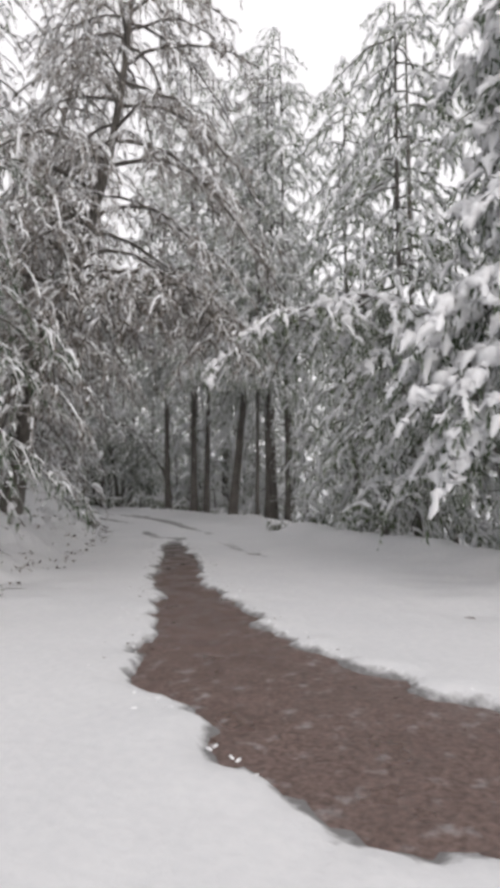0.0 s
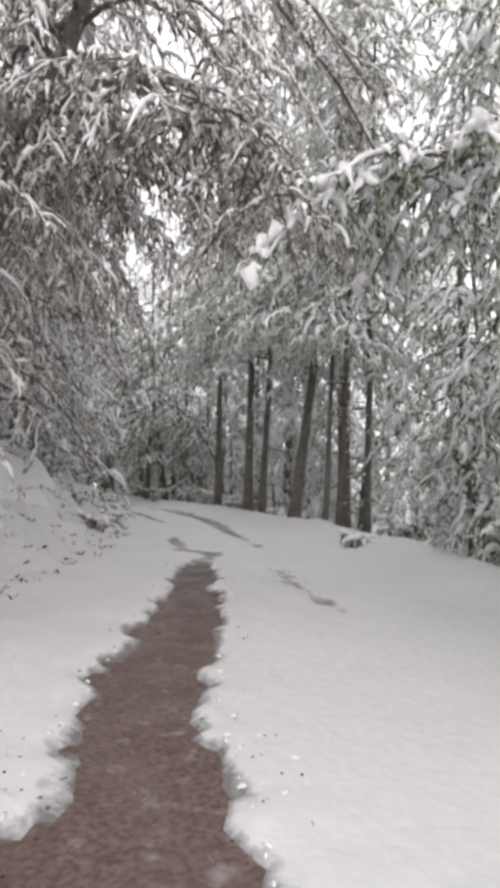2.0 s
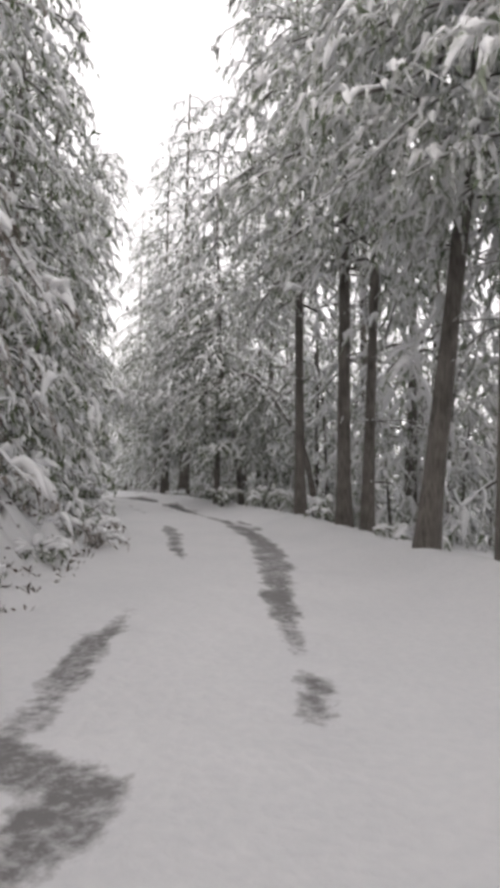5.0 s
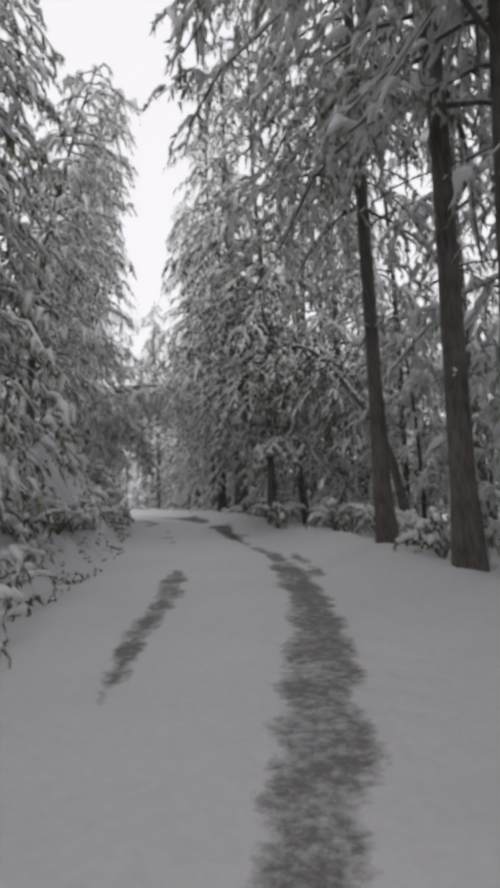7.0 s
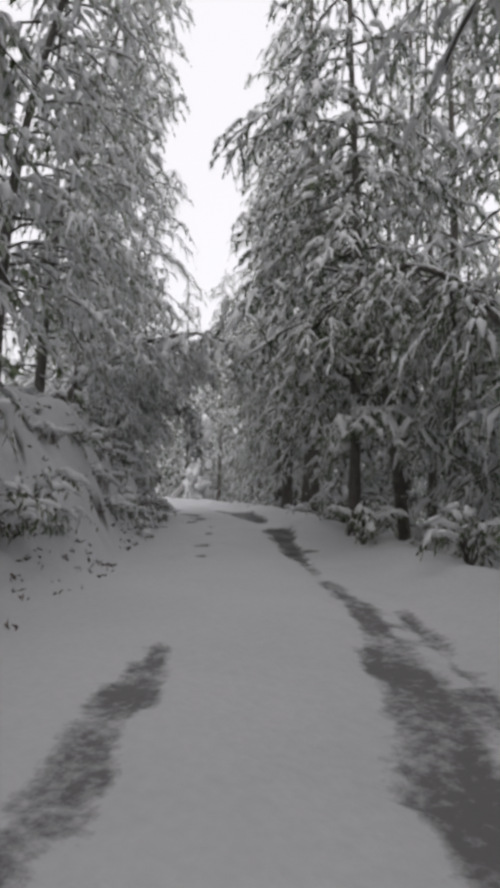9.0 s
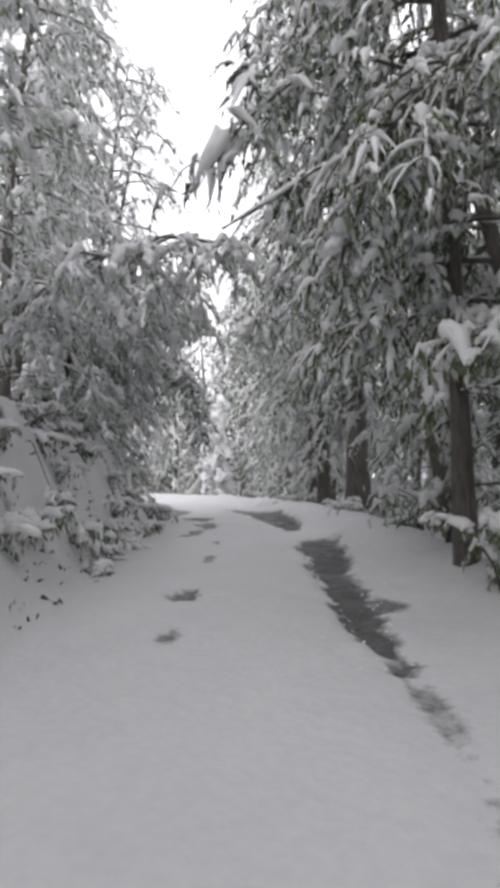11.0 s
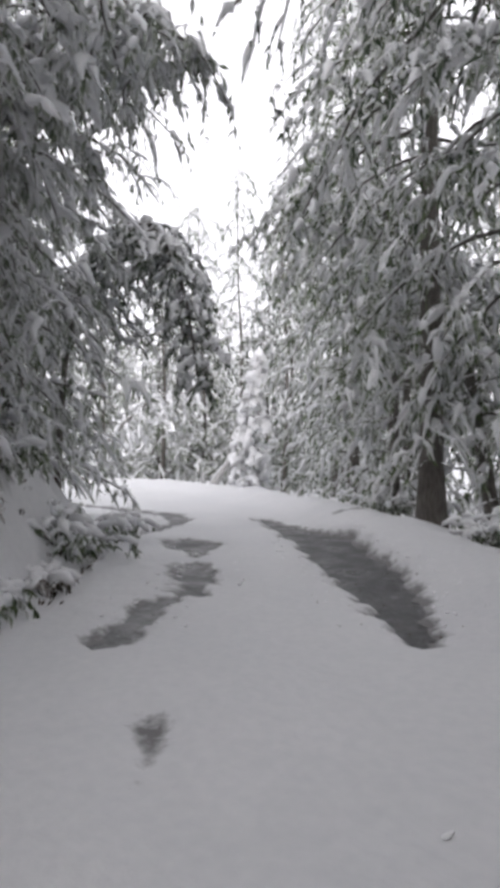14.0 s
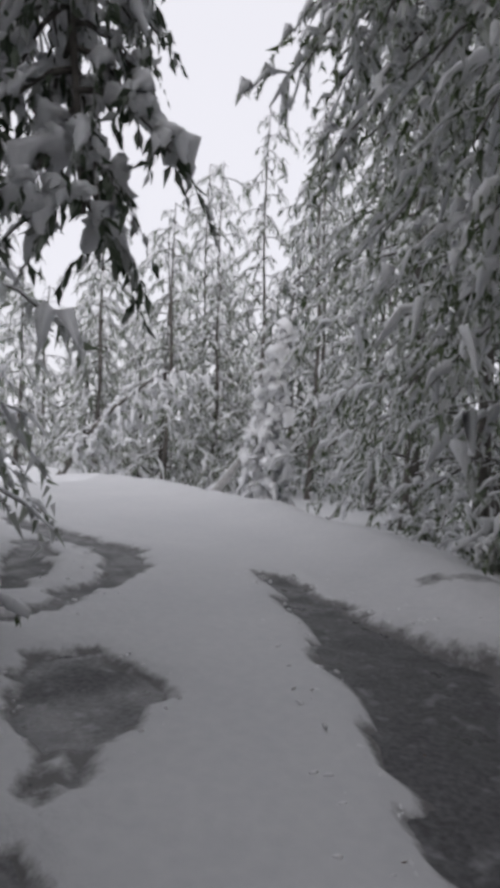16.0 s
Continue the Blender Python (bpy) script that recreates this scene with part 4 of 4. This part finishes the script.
# shrubs, brambles and fallen twigs
S_BANK = "low evergreen shrub poking through the snow on the bank"
S_ROAD = "snow-bowed low shrub at the road's edge"
SHRUBS = [(-6.5, 24.8, 0.8, 0.6), (-7.0, 23.2, 0.9, 0.7), (-7.6, 26.0, 0.9, 0.7), (-10.6, 30.7, 0.8, 0.6), (-11.1, 31.9, 0.8, 0.6), (-10.2, 29.4, 0.7, 0.5), (-9.8, 28.0, 0.7, 0.5), (-14.3, 37.3, 0.5, 0.35), (-15.2, 38.6, 0.55, 0.4), (-16.2, 39.8, 0.6, 0.45), (-18.2, 42.9, 0.6, 0.5), (-19.0, 44.0, 0.6, 0.5),
          (-12.9, 34.8, 0.5, 0.35), (-13.6, 36.0, 0.5, 0.35), (-20.1, 45.4, 0.6, 0.45), (-5.8, 14.8, 0.8, 0.7), (-6.3, 18.6, 0.9, 0.8), (-5.4, 11.6, 0.7, 0.6), (-6.8, 20.6, 0.8, 0.7), (-13.6, 34.3, 0.3, 0.3), (-15.0, 37.2, 0.35, 0.3), (-16.0, 38.4, 0.35, 0.3), (-14.4, 35.2, 0.35, 0.3), (-10.2, 30.2, 0.9, 0.7), (-10.7, 31.3, 0.9, 0.8), (-9.6, 28.7, 0.8, 0.6), (-15.6, 36.2, 0.6, 0.6), (-17.0, 38.9, 0.6, 0.6), (-18.1, 40.9, 0.7, 0.7), (-13.9, 37.2, 0.28, 0.22), (-14.6, 37.9, 0.3, 0.25), (-15.6, 39.6, 0.28, 0.22), (-16.9, 41.4, 0.3, 0.25), (-17.5, 42.3, 0.32, 0.26), (-18.5, 43.3, 0.3, 0.25), (-13.2, 35.6, 0.3, 0.25), (-19.6, 44.5, 0.35, 0.3)]
for k, (x, y, w, h) in enumerate(SHRUBS):
    shrub((x, y), w, h, 200 + k, S_BANK, stems=7, density=6, mat=LEAF_BROWN if k % 3 == 0 else LEAF)
rnd = np.random.RandomState(31)
for k, d in enumerate(np.arange(19.5, 51, 1.15)):
    toe = np.interp(d, [-20, 6, 14, 22, 30, 37, 44, 48, 51.5], [-3.3, -3.3, -3.2, -2.5, -2.5, -1.9, -1.95, -1.55, -1.6])
    x, y = along(np.array([START + d]), np.array([toe - 0.45 - 1.1 * rnd.rand()]))[0]
    size = 0.3 + 0.3 * rnd.rand()
    shrub((x, y), size, 0.7 * size, 300 + k, S_BANK, stems=8, density=6, mat=(LEAF_BROWN, LEAF, LEAF_PALE)[k % 3], snow=0.06)
EDGE = [(0.85, 18.5, 0.45, 0.35), (2.9, 13.4, 0.8, 1.3), (-1.0, 26.9, 0.6, 0.5), (-3.1, 30.4, 0.8, 0.8), (-4.6, 32.9, 0.8, 0.8), (-6.1, 34.9, 0.8, 0.9), (-8.4, 37.0, 0.8, 0.8), (-9.6, 39.5, 0.9, 1.0), (-10.8, 41.8, 0.7, 0.6), (-12.9, 44.5, 0.9, 0.5), (-14.9, 47.3, 0.6, 0.4), (2.1, 20.6, 0.7, 0.7), (3.2, 16.4, 0.8, 0.8), (5.4, 11.2, 0.9, 0.8), (-18.2, 51.0, 0.7, 0.5), (-20.4, 54.0, 0.7, 0.5)]
for k, (x, y, w, h) in enumerate(EDGE):
    shrub((x, y), w, h, 240 + k, S_ROAD, stems=9)
for k, (x, y, wx, wy, L) in enumerate([(-3.9, 8.7, 1, -0.5, 0.7), (-4.3, 9.6, 0.6, 1, 0.6), (-3.5, 7.6, 1, 0.4, 0.45), (-6.6, 21.6, 1, 0.2, 0.6), (-9.3, 28.6, 1, 0.5, 0.6), (-15.0, 38.0, 0.6, 1, 0.6), (-14.6, 36.8, 1, 0.6, 0.6), (-17.4, 41.2, 0.7, 0.9, 0.6), (-18.0, 51.6, 1, 0.2, 1.1)]):
    fallen_branch((x, y), (wx, wy), L, 270 + k)

# background forest: a few kinds, copied; their pale leaf colour also stands in for haze
KINDS = []
for k in range(5):
    h = (16, 18, 14, 19, 12)[k]
    x, y = ((9.5, 14.0), (8.0, 19.5), (9.0, 26.0), (6.0, 30.5), (2.5, 37.0))[k]
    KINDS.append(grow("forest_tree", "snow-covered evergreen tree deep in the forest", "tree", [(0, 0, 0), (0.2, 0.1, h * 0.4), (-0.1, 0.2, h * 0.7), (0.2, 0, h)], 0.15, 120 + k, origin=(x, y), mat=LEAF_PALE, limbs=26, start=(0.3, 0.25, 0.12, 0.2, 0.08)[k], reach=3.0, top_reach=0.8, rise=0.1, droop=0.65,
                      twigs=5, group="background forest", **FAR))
YOUNG = [grow("young_evergreen", "young evergreen of the undergrowth, bowed with snow", "tree", [(0, 0, 0), (0.1, 0.1, h * 0.4), (0.3, 0.0, h * 0.8), (0.8, 0, h)], 0.05, 130 + k, origin=((6.4, 22.6), (4.6, 27.0))[k], mat=LEAF_PALE, limbs=26, start=0.03, reach=1.5, top_reach=0.6, rise=0.2, droop=0.7, twigs=0, group="undergrowth", **kind(FAR, spray=0.7, leaf_len=0.18, gap=0.36, snow=0.1)) for k, h in enumerate((4.2, 6.0))]
THICK = dict(spray=0.85, gap=0.7, leaf_n=9, leaf_len=0.32, leaf_w=0.28, snow_n=1, snow=0.16, fine=False, shoot=0.8)
DEEP = []
for k in range(3):
    h = (17, 14, 10)[k]
    DEEP.append(grow("forest_tree", "snow-covered evergreen tree deep in the forest, haze put into its leaf colour", "tree", [(0, 0, 0), (0.2, 0.1, h * 0.4), (-0.1, 0.2, h * 0.7), (0.2, 0, h)], 0.14, 170 + k, origin=((14.5, 21.0), (13.0, 30.0), (8.0, 36.0))[k], mat=LEAF_PALE, limbs=40, start=(0.12, 0.06, 0.04)[k], reach=3.2, top_reach=1.3, rise=0.1, droop=0.65,
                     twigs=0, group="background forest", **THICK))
rnd = random.Random(9)
for k in range(30):
    d = 12 + 1.47 * k + rnd.uniform(-0.5, 0.5)
    p = along(np.array([START + d]), np.array([rnd.uniform(4.6, 9.5)]))[0]
    if -2 < p[0] < 2.6 and p[1] < 30:
        p = along(np.array([START + d]), np.array([rnd.uniform(9.0, 13)]))[0]
    sc = rnd.uniform(0.8, 1.3)
    copy_thing(YOUNG[k % 2], Matrix.Translation((p[0], p[1], height(*p) - 0.1)) @ Matrix.Rotation(rnd.uniform(0, 6.28), 4, "Z") @ Matrix.Diagonal((sc, sc, sc, 1)))
rnd = random.Random(5)
placed = [(o.location.x, o.location.y) for o in KINDS + DEEP]
for k in range(6000):
    x, y = rnd.uniform(-62, 28), rnd.uniform(-12, 84)
    s, u = road_place([(x, y)])
    near = 6.0 < u[0] < 12.5 or -13 < u[0] < -8.0
    deep = 12.5 <= u[0] < 34 or -28 < u[0] <= -13
    if not (near or deep) or min([math.hypot(x - a, y - b) for a, b in placed] + [9]) < 3.1:
        continue
    # copies behind the start stay unseen, added to block sky light from the road
    if s[0] - START < -11 or len(placed) >= 92:
        continue
    if u[0] > 9.0 and 8 < s[0] - START < 32 and rnd.random() < 0.4 or (-48 < x < -19 and 50 < y < 70):
        continue
    placed.append((x, y))
    sc = rnd.uniform(0.85, 1.25)
    copy_thing(KINDS[k % 5] if near else DEEP[k % 3], Matrix.Translation((x, y, height(x, y) - 0.2)) @ Matrix.Rotation(rnd.uniform(0, 6.28), 4, "Z") @ Matrix.Diagonal((sc, sc, sc, 1)))

# trees that close the gaps behind the first rows
for k, (x, y, sc) in enumerate([(-0.8, 34.6, 1.2), (1.2, 31.6, 1.2), (-3.0, 38.0, 1.1), (0.9, 27.8, 1.15), (-13.8, 27.4, 1.0), (-10.4, 22.2, 1.0), (-15.6, 31.2, 1.0), (-8.8, 17.8, 1.05), (-10.2, 45.6, 1.1), (-8.2, 42.6, 1.1), (-12.4, 50.6, 1.15), (-12.0, 24.6, 1.1)]):
    copy_thing(KINDS[(0, 1, 3)[k % 3] if x > -8 or y > 41 else (2, 4)[k % 2]], Matrix.Translation((x, y, height(x, y) - 0.2)) @ Matrix.Rotation(1.3 * k, 4, "Z") @ Matrix.Diagonal((sc, sc, sc, 1)))
for k, (x, y, sc) in enumerate([(0.0, 32.4, 1.1), (-0.7, 36.6, 1.2), (0.9, 35.0, 1.0)]):
    copy_thing(YOUNG[k % 2], Matrix.Translation((x, y, height(x, y) - 0.1)) @ Matrix.Rotation(2.1 * k, 4, "Z") @ Matrix.Diagonal((sc, sc, sc, 1)))
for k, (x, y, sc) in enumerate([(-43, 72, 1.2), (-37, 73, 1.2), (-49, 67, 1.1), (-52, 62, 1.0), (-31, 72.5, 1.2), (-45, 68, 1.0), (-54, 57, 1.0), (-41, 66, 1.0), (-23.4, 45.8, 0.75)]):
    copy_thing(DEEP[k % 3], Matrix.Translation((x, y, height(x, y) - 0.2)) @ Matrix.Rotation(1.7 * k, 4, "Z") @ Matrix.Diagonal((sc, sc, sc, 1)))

loose_bits()
